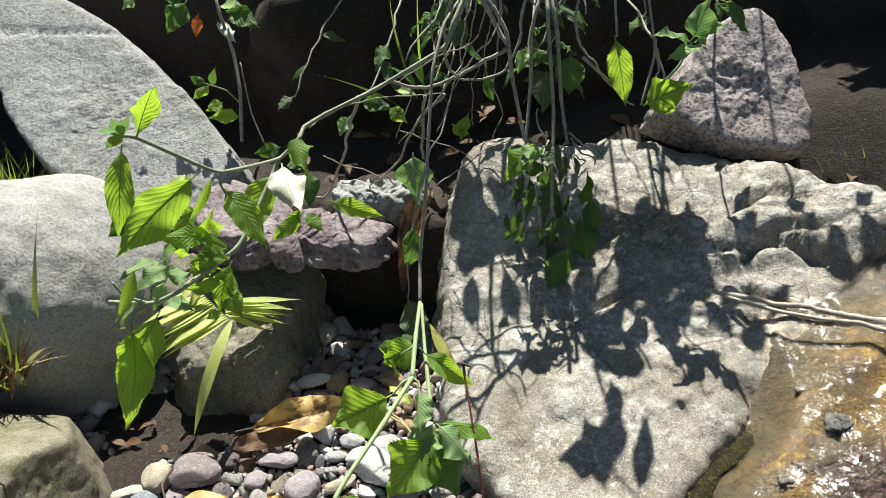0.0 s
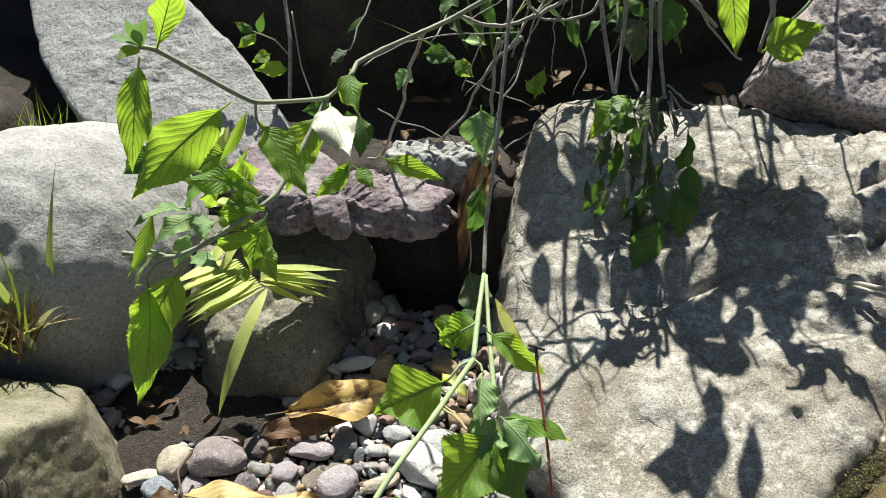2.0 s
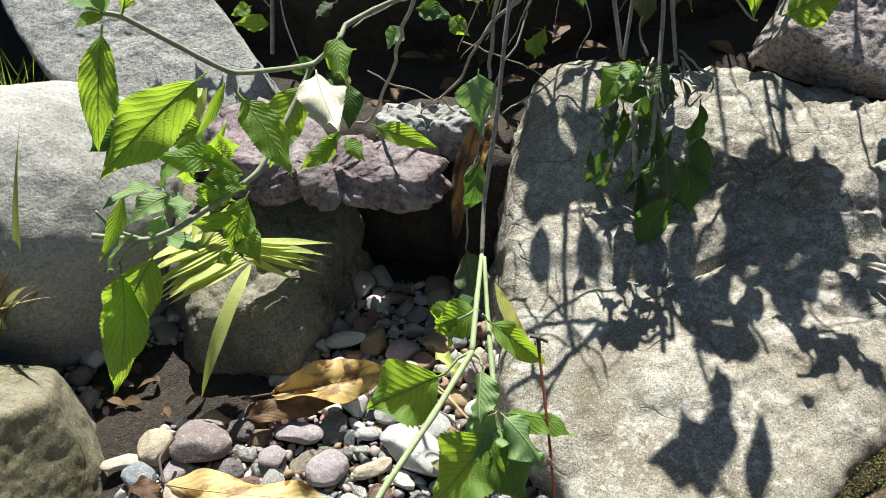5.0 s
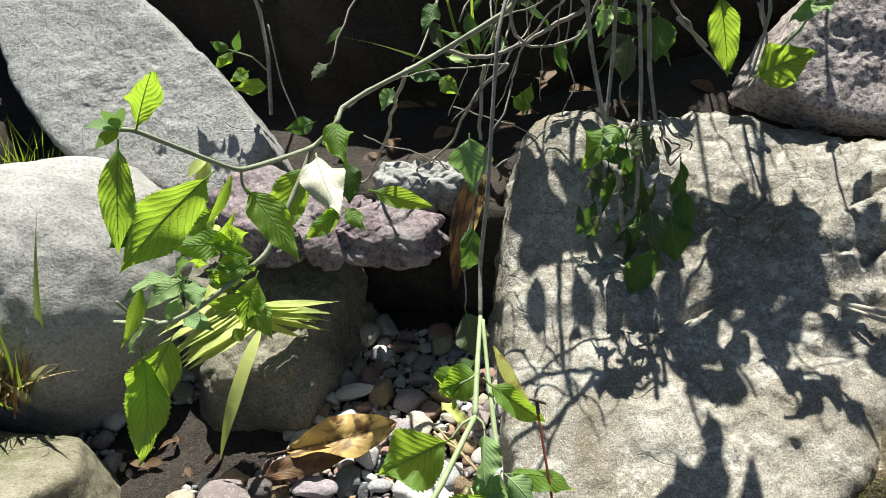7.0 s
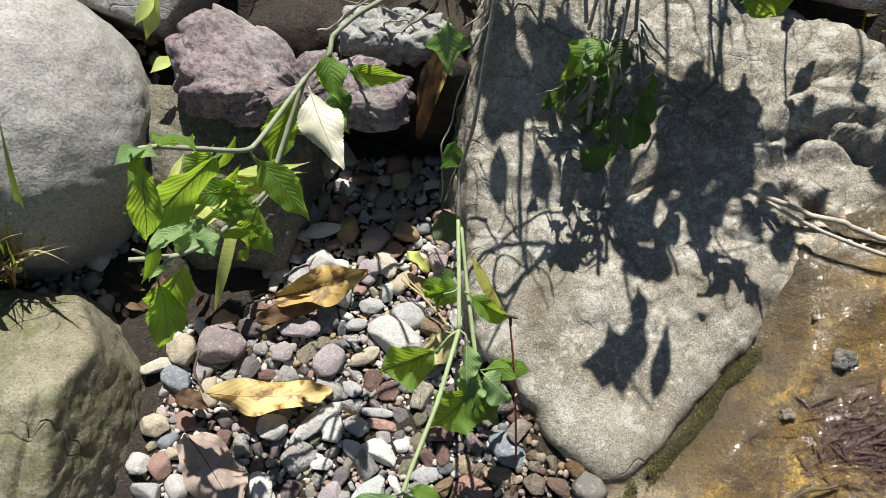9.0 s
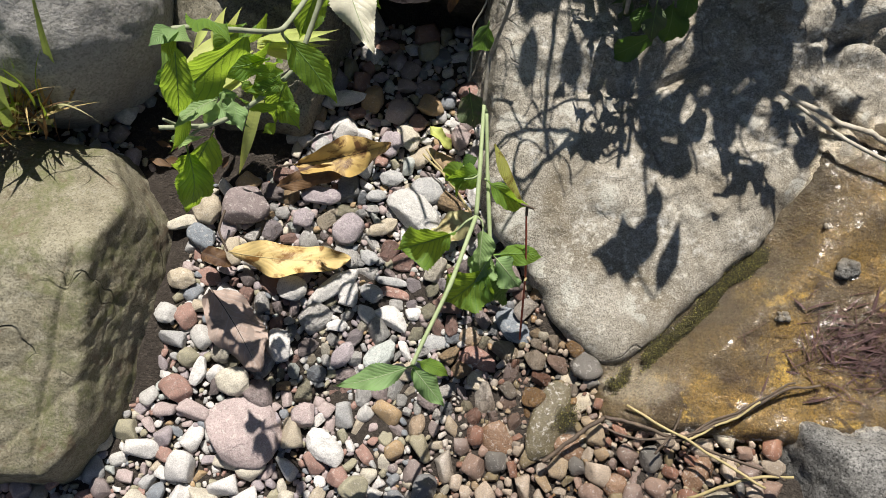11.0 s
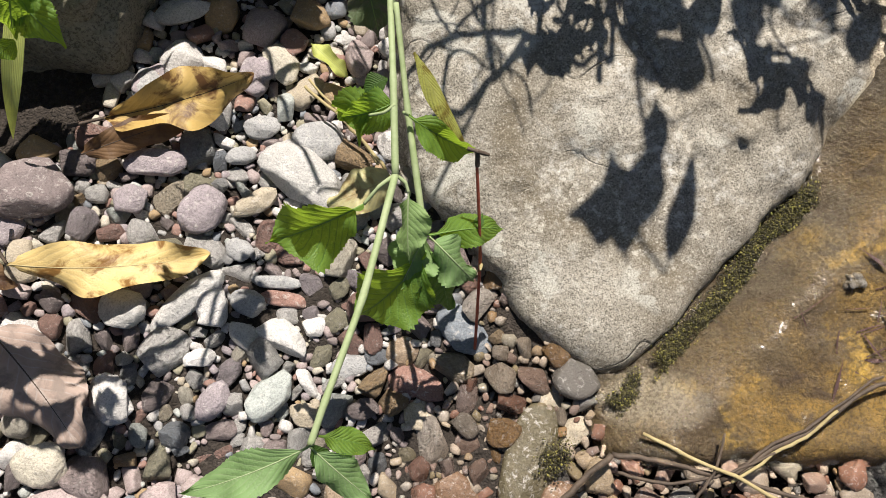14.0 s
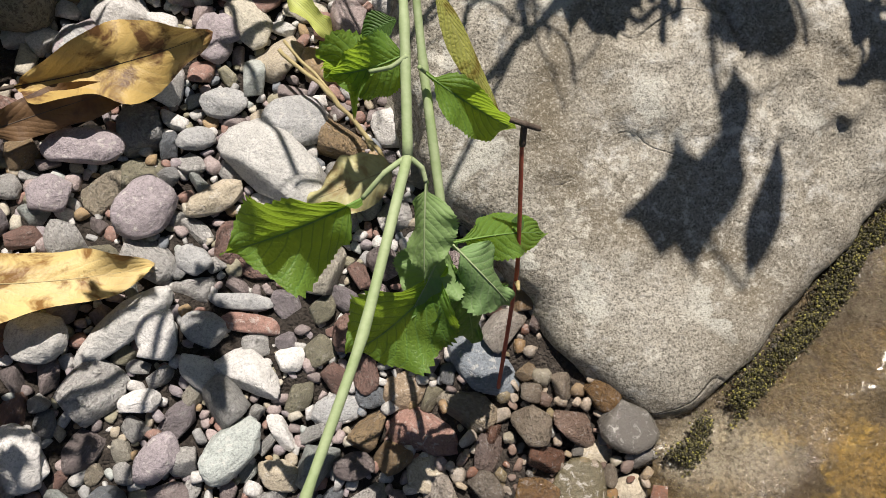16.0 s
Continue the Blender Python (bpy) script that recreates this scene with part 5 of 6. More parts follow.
weeds = tagged(new("weed_blades"), "yellow-green narrow weed leaves in a gap between stones", "leaves")
leaf(weeds, (-0.242, 0.930, 0.213), (-0.260, 0.900, 0.202), (0.17, -0.33, 0.93), 0.015, "lance", 0.06, 0.25, 0.0)
leaf(weeds, (-0.237, 0.930, 0.214), (-0.256, 0.900, 0.175), (0.17, -0.33, 0.93), 0.018, "lance", 0.06, 0.25, 0.0)
leaf(weeds, (-0.206, 0.930, 0.159), (-0.223, 0.900, 0.145), (0.14, -0.32, 0.94), 0.018, "lance", 0.06, 0.25, 0.0)
leaf(weeds, (-0.249, 0.930, 0.114), (-0.264, 0.900, 0.122), (0.16, -0.30, 0.94), 0.017, "lance", 0.06, 0.25, 0.0)
leaf(weeds, (-0.284, 0.930, 0.055), (-0.292, 0.900, 0.036), (0.17, -0.28, 0.94), 0.018, "lance", 0.06, 0.25, 0.0)
leaf(weeds, (-0.227, 0.930, 0.122), (-0.241, 0.900, 0.148), (0.15, -0.31, 0.94), 0.014, "lance", 0.06, 0.25, 0.0)


def thicket(name, label, count, box, kinds, seed, size, twig_count, category="shrub"):
    """A thicket of crooked twigs, rooted in the bank, with leaves along them."""
    rng = random.Random(seed)
    thing = tagged(new(name), label, category)
    x0, x1, y0, y1, z0, z1 = box
    for k in range(twig_count):
        p = Vector((rng.uniform(x0, x1), rng.uniform(y0, y1), rng.uniform(z0, z1)))
        root = Vector((p.x + rng.uniform(-0.12, 0.12), 1.43, 0.34))
        mids = [p.lerp(root, t) + Vector((rng.gauss(0, 0.02), rng.gauss(0, 0.02), 0.08 * math.sin(3.1 * t) + rng.gauss(0, 0.015))) for t in (0.25, 0.5, 0.75)]
        line = [p, *mids, root]
        tube("twig", line, 0.0012, 0.0026, DRY_STEM, thing, 6)
        for i in range(count // twig_count):
            t = rng.uniform(0, 0.95)
            a = line[0].lerp(line[1], t)
            w, s = rng.uniform(0, 6.28), size * rng.uniform(0.6, 1.2)
            leaf(thing, a, a + Vector((math.cos(w) * s, math.sin(w) * s * 0.7, -s * rng.uniform(0.2, 0.9))), (rng.gauss(0, 0.4), rng.gauss(-0.3, 0.4), 1), s * rng.uniform(0.45, 0.65), rng.choice(kinds), 0.1, 0.3)
    return thing


# two unseen shrubs, added above the view to shade bank and hollow
thicket("shade_shrub", "added unseen green shrub shading the bank beyond the pinkish block", 168, (0.68, 1.0, 1.20, 1.42, 0.48, 0.62), ("fresh", "dark", "dark"), 92, 0.08, 12)
thicket("shade_shrub", "added unseen tall leafy shrub shading the hollow", 224, (-0.15, 0.95, 1.48, 1.72, 0.76, 0.95), ("fresh", "dark", "dark"), 95, 0.10, 14)
thicket("dry_shrub", "tangled dry shrub with dark leaves in the hollow", 48, (0.08, 0.44, 0.97, 1.12, 0.27, 0.42), ("dark", "wilt", "dark"), 91, 0.045, 12)
thicket("dry_shrub", "tangled dry shrub with dark leaves in the hollow", 18, (-0.14, 0.10, 1.0, 1.14, 0.24, 0.36), ("dark", "wilt", "dark"), 93, 0.05, 6)


def wilted_clump():
    """The limp leaves and curled tendrils of the wilted bunch."""
    rng = random.Random(33)
    for k in range(30):
        a = Vector((rng.gauss(0.228, 0.022), rng.gauss(0.850, 0.010), rng.uniform(0.185, 0.292)))
        s = rng.uniform(0.025, 0.05)
        leaf(bunch, a, a + Vector((rng.gauss(0, 0.012), rng.gauss(-0.006, 0.008), -s)), (rng.gauss(0, 0.5), -1, rng.uniform(-0.2, 0.6)), s * rng.uniform(0.4, 0.7), rng.choice(("wilt", "wilt", "wilt", "dark")), rng.uniform(-0.15, 0.25), 0.9)
    for k in range(10):
        a = Vector((rng.gauss(0.243, 0.025), rng.gauss(0.852, 0.012), rng.uniform(0.2, 0.298)))
        line = [a]
        for i in range(4):
            line.append(line[-1] + Vector((rng.gauss(0, 0.010), rng.gauss(0, 0.006), rng.gauss(-0.009, 0.007))))
        tube("tendril", line, 0.0009, 0.0005, DRY_STEM, bunch, 5)


wilted_clump()


TO_SUN = Vector((ce * math.sin(radians(SUN_AZIMUTH)), ce * math.cos(radians(SUN_AZIMUTH)), math.sin(radians(SUN_ELEVATION))))


def over_boulder(x, y, reach):
    """A place above the large boulder that shades the plan place (x, y)."""
    z = 0.119 + 0.1415 * (x - 0.3) + 0.234 * (y - 0.7) + 0.045 * soft(0.84, 1.0, y) * soft(0.30, 0.14, x)
    return Vector((x, y, z)) + reach * TO_SUN


def shade_branch():
    """The leafy boughs of the bank that hang over the boulder and dapple it."""
    rng = random.Random(61)
    thing = tagged(new("overhanging_branch"), "leafy shrub branch hanging from the bank over the boulder", "branch")
    across = TO_SUN.cross(Vector((0, 0, 1))).normalized()
    down = across.cross(TO_SUN).normalized()
    groups = {
        "chain": ((0.274, 0.598, 0.054, 0.044, 95), (0.260, 0.590, 0.044, 0.034, 165), (0.290, 0.612, 0.050, 0.038, 60), (0.320, 0.597, 0.064, 0.024, 62), (0.296, 0.648, 0.034, 0.024, 80), (0.302, 0.706, 0.052, 0.036, 15), (0.320, 0.700, 0.034, 0.034, 60), (0.284, 0.730, 0.048, 0.038, 70), (0.304, 0.755, 0.052, 0.038, 45), (0.275, 0.760, 0.04, 0.03, 20)),
        "band": ((0.364, 0.740, 0.048, 0.034, 75), (0.350, 0.772, 0.050, 0.036, 170), (0.385, 0.770, 0.050, 0.036, 10), (0.418, 0.755, 0.043, 0.024, 120), (0.453, 0.730, 0.046, 0.034, 60), (0.441, 0.776, 0.049, 0.027, 20), (0.401, 0.797, 0.043, 0.030, 30), (0.486, 0.764, 0.037, 0.022, 30), (0.33, 0.80, 0.05, 0.03, 40)),
        "far": ((0.558, 0.806, 0.037, 0.036, 80), (0.595, 0.807, 0.037, 0.034, 70), (0.528, 0.865, 0.027, 0.030, 90), (0.538, 0.832, 0.024, 0.018, 45), (0.60, 0.85, 0.03, 0.02, 20)),
        "clump": ((0.350, 0.835, 0.055, 0.036, 170), (0.392, 0.840, 0.056, 0.038, 0), (0.345, 0.870, 0.057, 0.040, 40), (0.366, 0.820, 0.05, 0.034, 80), (0.406, 0.825, 0.050, 0.034, 30), (0.377, 0.812, 0.060, 0.030, 15), (0.343, 0.807, 0.049, 0.032, 90), (0.414, 0.800, 0.043, 0.024, 60), (0.469, 0.840, 0.037, 0.022, 40), (0.325, 0.850, 0.05, 0.03, 60), (0.375, 0.86, 0.05, 0.035, 110), (0.40, 0.85, 0.05, 0.03, 60), (0.33, 0.825, 0.05, 0.04, 120)),
        "near": ((0.128, 0.900, 0.045, 0.040, 90), (0.135, 0.850, 0.043, 0.036, 80), (0.190, 0.870, 0.043, 0.036, 100), (0.144, 0.790, 0.045, 0.026, 80), (0.190, 0.790, 0.037, 0.030, 100), (0.247, 0.797, 0.055, 0.034, 30), (0.279, 0.794, 0.049, 0.034, 60), (0.290, 0.853, 0.055, 0.038, 40), (0.24, 0.845, 0.05, 0.034, 130), (0.215, 0.82, 0.04, 0.026, 20)),
        "crest": ((0.140, 0.905, 0.05, 0.036, 60), (0.165, 0.880, 0.045, 0.035, 110), (0.196, 0.900, 0.055, 0.038, 40), (0.235, 0.885, 0.05, 0.038, 80), (0.265, 0.890, 0.055, 0.036, 20), (0.225, 0.865, 0.045, 0.030, 150), (0.295, 0.885, 0.05, 0.034, 70), (0.245, 0.915, 0.05, 0.034, 10), (0.18, 0.930, 0.05, 0.034, 160), (0.275, 0.86, 0.05, 0.034, 100), (0.15, 0.865, 0.05, 0.04, 30), (0.21, 0.845, 0.055, 0.04, 70), (0.255, 0.83, 0.05, 0.04, 140), (0.305, 0.865, 0.055, 0.04, 20), (0.125, 0.93, 0.05, 0.04, 80), (0.215, 0.925, 0.055, 0.04, 120)),
    }
    for name, places in groups.items():
        reach = {"chain": 0.62, "band": 0.66, "far": 0.64, "clump": 0.60, "near": 0.66, "crest": 0.55}[name]
        line = []
        for x, y, length, width, angle in places:
            c = over_boulder(x, y, reach + rng.uniform(-0.04, 0.04))
            d = across * math.cos(radians(angle)) - down * math.sin(radians(angle))
            leaf(thing, c - d * 0.55 * length, c + d * 0.55 * length, TO_SUN + (0.3 if name == "chain" else 1.0) * Vector((rng.gauss(0, 0.3), rng.gauss(0, 0.3), rng.gauss(0, 0.2))), width * 1.15, rng.choice(("fresh", "dark")), 0.10, 0.3)
            line.append(c - d * 0.55 * length)
        line.sort(key=lambda p: p.y)
        bough = [line[0], *line[2:-1:2], line[-1], line[-1].lerp(Vector((line[-1].x, 1.75, 0.6)), 0.5) + Vector((0, 0, 0.08)), Vector((line[-1].x + 0.03, 1.80, 0.36))]
        tube("stem", bough, 0.0014, 0.003, DRY_STEM, thing, 6)
    for places in (((0.386, 1.010), (0.390, 0.965), (0.395, 0.910)), ((0.40, 1.01), (0.409, 0.955), (0.415, 0.886)), ((0.338, 1.00), (0.352, 0.953), (0.364, 0.905)), ((0.18, 0.767), (0.175, 0.717), (0.162, 0.673)), ((0.249, 0.734), (0.228, 0.698), (0.206, 0.67)), ((0.37, 0.729), (0.38, 0.692), (0.387, 0.65)), ((0.383, 0.736), (0.403, 0.697), (0.433, 0.661))):
        line = [over_boulder(x, y, 0.50) for x, y in places]
        far = line[0]
        tube("twig", [line[2], line[1], far, far.lerp(Vector((far.x, 1.75, 0.6)), 0.5) + Vector((0, 0, 0.06)), Vector((far.x, 1.80, 0.36))], 0.0009, 0.0018, DRY_STEM, thing, 6)


shade_branch()


# ---- fallen leaves, stalks and sticks ----
def fallen(base, tip, width, kind, label, curl=0.05, fold=0.3, normal=(0, 0, 1), stalk=None):
    thing = tagged(new("fallen_leaf"), label, "leaf", "fallen leaves on the pebbles")
    leaf(thing, base, tip, normal, width, kind, curl, fold, 0.012, "blade", 0.48, 0.0)
    if stalk:
        tube("stalk", stalk, 0.0012, 0.0016, BROWN_STEM, thing)
    return thing


fallen((-0.165, 0.553, 0.030), (-0.027, 0.563, 0.026), 0.043, "dry", "large tan dry leaf with a curled edge on the pebbles", 0.05, 0.22, (0.05, -0.25, 1), [(-0.165, 0.553, 0.030), (-0.178, 0.575, 0.034), (-0.176, 0.60, 0.032)])
fallen((-0.108, 0.668, 0.024), (0.002, 0.704, 0.036), 0.048, "tan", "curled tan and brown dry leaf on the pebbles", 0.03, 1.0, (0.1, -0.55, 0.8), [(-0.108, 0.668, 0.024), (-0.135, 0.660, 0.022)])
fallen((-0.125, 0.640, 0.018), (-0.040, 0.672, 0.024), 0.026, "brown", "narrow dark brown dry leaf under a stone", 0.10, 0.5, (0.1, -0.5, 0.8))
fallen((-0.195, 0.548, 0.028), (-0.160, 0.538, 0.030), 0.024, "brown", "small crumpled brown leaf on the pebbles", 0.15, 0.6)
fallen((0.070, 0.905, 0.215), (0.052, 0.850, 0.085), 0.024, "brown", "orange-brown dead leaf wedged between two stones", 0.03, 0.4, (0.2, -0.95, 0.2))
fallen((0.085, 0.930, 0.20), (0.062, 0.872, 0.13), 0.020, "tan", "tan dead leaf wedged between two stones", 0.03, 0.4, (-0.2, -0.9, 0.4))
fallen((-0.176, 0.508, 0.026), (-0.110, 0.424, 0.026), 0.062, "grey", "broad grey-brown dead leaf lying flat on the pebbles", 0.03, 0.12)
fallen((0.111, 0.626, 0.036), (0.060, 0.604, 0.032), 0.036, "straw", "pale straw-green dead leaf lying on the pebbles", 0.03, 0.15)
fallen((0.045, 0.735, 0.034), (0.075, 0.712, 0.030), 0.016, "lance", "small yellow-green bud leaf on the pebbles", 0.08, 0.5)

red = tagged(new("red_stalk"), "thin red dry stalk with a dark tip standing in pebbles", "stalk")
tube("stalk", [(0.143, 0.598, 0.196), (0.158, 0.550, 0.135), (0.176, 0.492, 0.030)], 0.0009, 0.0012, RED_STEM, red)
tube("tip", [(0.137, 0.602, 0.199), (0.143, 0.600, 0.200), (0.150, 0.599, 0.198)], 0.0013, 0.0011, BROWN_STEM, red, knots=0.3)
tube("tip", [(0.143, 0.600, 0.199), (0.1445, 0.594, 0.191)], 0.0013, 0.0014, BROWN_STEM, red, knots=0.3)
tube("leaf_stub", [(0.160, 0.545, 0.128), (0.157, 0.540, 0.140)], 0.0016, 0.0006, STRAW, red)


def stick(points, r0, r1, material, label):
    return tagged(tube("stick", points, r0, r1, material), label, "stick")

stick([(0.408, 0.777, 0.160), (0.448, 0.761, 0.165), (0.475, 0.747, 0.165), (0.505, 0.739, 0.170), (0.535, 0.723, 0.172), (0.568, 0.711, 0.176), (0.75, 0.64, 0.20)], 0.0026, 0.0034, BLEACHED, "bare pale forked stick lying over the wet slab")
stick([(0.425, 0.768, 0.160), (0.47, 0.732, 0.170), (0.552, 0.686, 0.188), (0.72, 0.60, 0.20)], 0.0018, 0.0026, BLEACHED, "bare pale stick lying over the wet slab")
stick([(0.205, 0.362, 0.066), (0.235, 0.392, 0.074), (0.265, 0.417, 0.080)], 0.0022, 0.0025, BROWN_STEM, "dark bent stick at the edge of the water")
stick([(0.265, 0.417, 0.080), (0.30, 0.412, 0.090), (0.346, 0.401, 0.105), (0.39, 0.388, 0.122), (0.432, 0.375, 0.140)], 0.0022, 0.0014, BROWN_STEM, "dark thin stick across the wet pebbles")
stick([(0.288, 0.431, 0.084), (0.34, 0.403, 0.112), (0.412, 0.365, 0.140)], 0.0014, 0.0014, STRAW, "yellow straw stalk across the wet pebbles")
stick([(0.335, 0.400, 0.104), (0.385, 0.430, 0.118), (0.437, 0.463, 0.132), (0.47, 0.472, 0.135)], 0.0020, 0.0013, BROWN_STEM, "dark stick lying at the edge of the stream")
stick([(0.340, 0.398, 0.108), (0.38, 0.425, 0.118), (0.41, 0.447, 0.128)], 0.0012, 0.0012, STRAW, "thin straw stalk beside a dark stick")
stick([(0.35, 0.345, 0.10), (0.40, 0.372, 0.128), (0.44, 0.378, 0.142)], 0.0018, 0.0014, STRAW, "yellow straw stalk beside the dark stone")
stick([(0.040, 0.702, 0.026), (0.075, 0.672, 0.030), (0.106, 0.636, 0.026)], 0.0013, 0.0015, STRAW, "short straw stalk on the pebbles")
stick([(0.044, 0.708, 0.026), (0.080, 0.668, 0.028), (0.100, 0.640, 0.026)], 0.0010, 0.0012, STRAW, "thin straw stalk on the pebbles")
stick([(0.535, 0.60, 0.138), (0.56, 0.612, 0.146), (0.64, 0.63, 0.16)], 0.0028, 0.0034, BROWN_STEM, "dark broken stick in the stream")

stick([(0.268, 0.405, 0.082), (0.30, 0.398, 0.093), (0.335, 0.404, 0.106), (0.37, 0.418, 0.116)], 0.0014, 0.0010, BROWN_STEM, "thin dark twig on the wet pebbles")
stick([(0.315, 0.385, 0.10), (0.33, 0.408, 0.106), (0.338, 0.432, 0.108)], 0.0013, 0.0009, BROWN_STEM, "short dark twig on the wet pebbles")
stick([(0.345, 0.408, 0.108), (0.395, 0.440, 0.122), (0.445, 0.472, 0.134)], 0.0014, 0.0010, BROWN_STEM, "thin dark twig at the edge of the stream")


def blades(name, count, centre, spread, height, lean, seed, kind="grass", width=0.004, label=""):
    """A tuft of grass blades, uncountable."""
    rng = random.Random(seed)
    bm = bmesh.new()
    for k in range(count):
        b = Vector(centre) + Vector((rng.gauss(0, spread), rng.gauss(0, spread * 0.7), 0))
        t = b + Vector((lean[0] + rng.gauss(0, 0.03), lean[1] + rng.gauss(0, 0.03), height * rng.uniform(0.45, 1.1)))
        add_leaf(bm, b, t, (rng.gauss(0, 1), rng.gauss(-0.6, 0.6), 0.6), width * rng.uniform(0.7, 1.4), rng.uniform(0.02, 0.16), 0.3, 0.0, seed + k, 0.3)
    ob = part(name, bm, LEAF[kind])
    return tagged(ob, label, "grass", kind="stuff")


blades("grass_tuft", 22, (-0.410, 0.668, 0.085), 0.030, 0.18, (-0.005, 0.02), 50, width=0.0045, label="tuft of green grass between two stones")
blades("grass_tuft", 26, (-0.415, 0.664, 0.085), 0.028, 0.20, (-0.015, 0.02), 55, "blade", 0.0095, label="broad pale grass blades between two stones")
blades("grass_tuft", 8, (-0.40, 0.66, 0.085), 0.025, 0.09, (0.05, -0.02), 57, "straw", 0.006, label="bleached grass blades leaning from a tuft")
blades("grass_tuft", 60, (-0.395, 0.66, 0.10), 0.022, 0.065, (0.01, -0.01), 51, "dry", 0.0026, label="dead straw in a grass tuft")
blades("grass_tuft", 60, (-0.395, 0.66, 0.09), 0.024, 0.075, (0.01, -0.005), 56, "brown", 0.003, label="dead brown blades in a grass tuft")
blades("grass_tuft", 160, (-0.545, 1.0, 0.09), 0.040, 0.13, (0.02, -0.03), 52, width=0.003, label="bright grass behind the pale boulder")
blades("grass_tuft", 24, (0.66, 1.06, 0.13), 0.03, 0.10, (-0.02, -0.03), 53, label="grass beside the pinkish block")
blades("grass_tuft", 5, (0.02, 1.22, 0.20), 0.04, 0.24, (0.0, -0.16), 54, width=0.006, label="long arching grass blades in the hollow")


def litter(name, count, boxes, kinds, seed, size, label):
    """Loose flakes of dead leaf and bark lying about."""
    rng = random.Random(seed)
    bm = bmesh.new()
    for k in range(count):
        x0, x1, y0, y1, z0, z1 = boxes[k % len(boxes)]
        u, v = rng.random(), rng.random()
        b = Vector((x0 + (x1 - x0) * u, y0 + (y1 - y0) * v, z0 + (z1 - z0) * v + rng.uniform(0, 0.006)))
        w = rng.uniform(0, 6.28)
        s = size * rng.uniform(0.5, 1.3)
        add_leaf(bm, b, b + Vector((math.cos(w) * s, math.sin(w) * s, rng.uniform(-0.15, 0.2) * s)), (rng.gauss(0, 0.25), rng.gauss(-0.1, 0.25), 1), s * rng.uniform(0.3, 0.6), 0.10, 0.3, 0.0, seed + k)
    return tagged(part(name, bm, LEAF[kinds]), label, "leaf litter", kind="stuff")


litter("leaf_litter", 80, [(0.22, 0.40, 0.975, 1.03, 0.183, 0.200), (0.30, 0.42, 0.96, 1.02, 0.190, 0.206)], "brown", 70, 0.02, "brown leaf litter on the crest of the large boulder")
litter("leaf_litter", 12, [(-0.30, -0.15, 0.64, 0.71, 0.000, 0.004)], "brown", 73, 0.022, "dark dead leaves in the pit between the stones")
litter("leaf_litter", 70, [(0.60, 0.80, 1.02, 1.25, 0.16, 0.24)], "brown", 74, 0.035, "brown leaf litter beside the pinkish block")
litter("leaf_litter", 40, [(-0.15, 0.15, 1.0, 1.2, 0.1, 0.14), (0.1, 0.4, 1.05, 1.2, 0.12, 0.18)], "brown", 72, 0.04, "dark dead leaves in the shaded hollow")


def moss(name, count, line, spread, seed, material, label, size=0.0007):
    """Low moss of many small cushions along a joint."""
    rng = random.Random(seed)
    verts, faces = [], []
    bm = bmesh.new()
    bmesh.ops.create_icosphere(bm, subdivisions=1, radius=1.0)
    sv, sf = np.array([v.co for v in bm.verts]), np.array([[v.index for v in f.verts] for f in bm.faces])
    bm.free()
    for k in range(count):
        t = rng.random() * (len(line) - 1)
        i = min(int(t), len(line) - 2)
        c = Vector(line[i]).lerp(Vector(line[i + 1]), t - i) + Vector((rng.gauss(0, spread), rng.gauss(0, spread), rng.gauss(0, 0.001)))
        if noise.noise(c * 55) + 0.5 * noise.noise(c * 17) < rng.uniform(-0.3, 0.2):
            continue
        s = size * rng.uniform(0.4, 1.3)
        verts.append(sv * (s * rng.uniform(0.7, 1.3), s * rng.uniform(0.7, 1.3), s) + np.array(c))
        faces.append(sf + 12 * len(faces))
    me = bpy.data.meshes.new(name)
    me.from_pydata(np.concatenate(verts).tolist(), [], np.concatenate(faces).tolist())
    me.materials.append(material)
    return tagged(new(name, me), label, "moss", kind="stuff")


def moss_material():
    m = Nodes("olive wet moss")
    rnd = m.add("ShaderNodeNewGeometry").outputs["Random Per Island"]
    return m.set(Base_Color=m.ramp(rnd, (0.0, (0.02, 0.016, 0.008)), (0.55, (0.05, 0.045, 0.014)), (0.85, (0.13, 0.115, 0.03)), (1.0, (0.26, 0.24, 0.05))), Roughness=0.6)


MOSS = moss_material()
moss("moss", 16000, [(0.270, 0.446, 0.058), (0.300, 0.476, 0.067), (0.335, 0.508, 0.077), (0.366, 0.544, 0.085), (0.392, 0.578, 0.092), (0.430, 0.615, 0.104)], 0.0046, 80, MOSS, "olive moss along the joint of boulder and wet slab")
moss("moss", 700, [(0.225, 0.405, 0.055), (0.235, 0.42, 0.06)], 0.006, 81, MOSS, "green moss on wet pebbles")


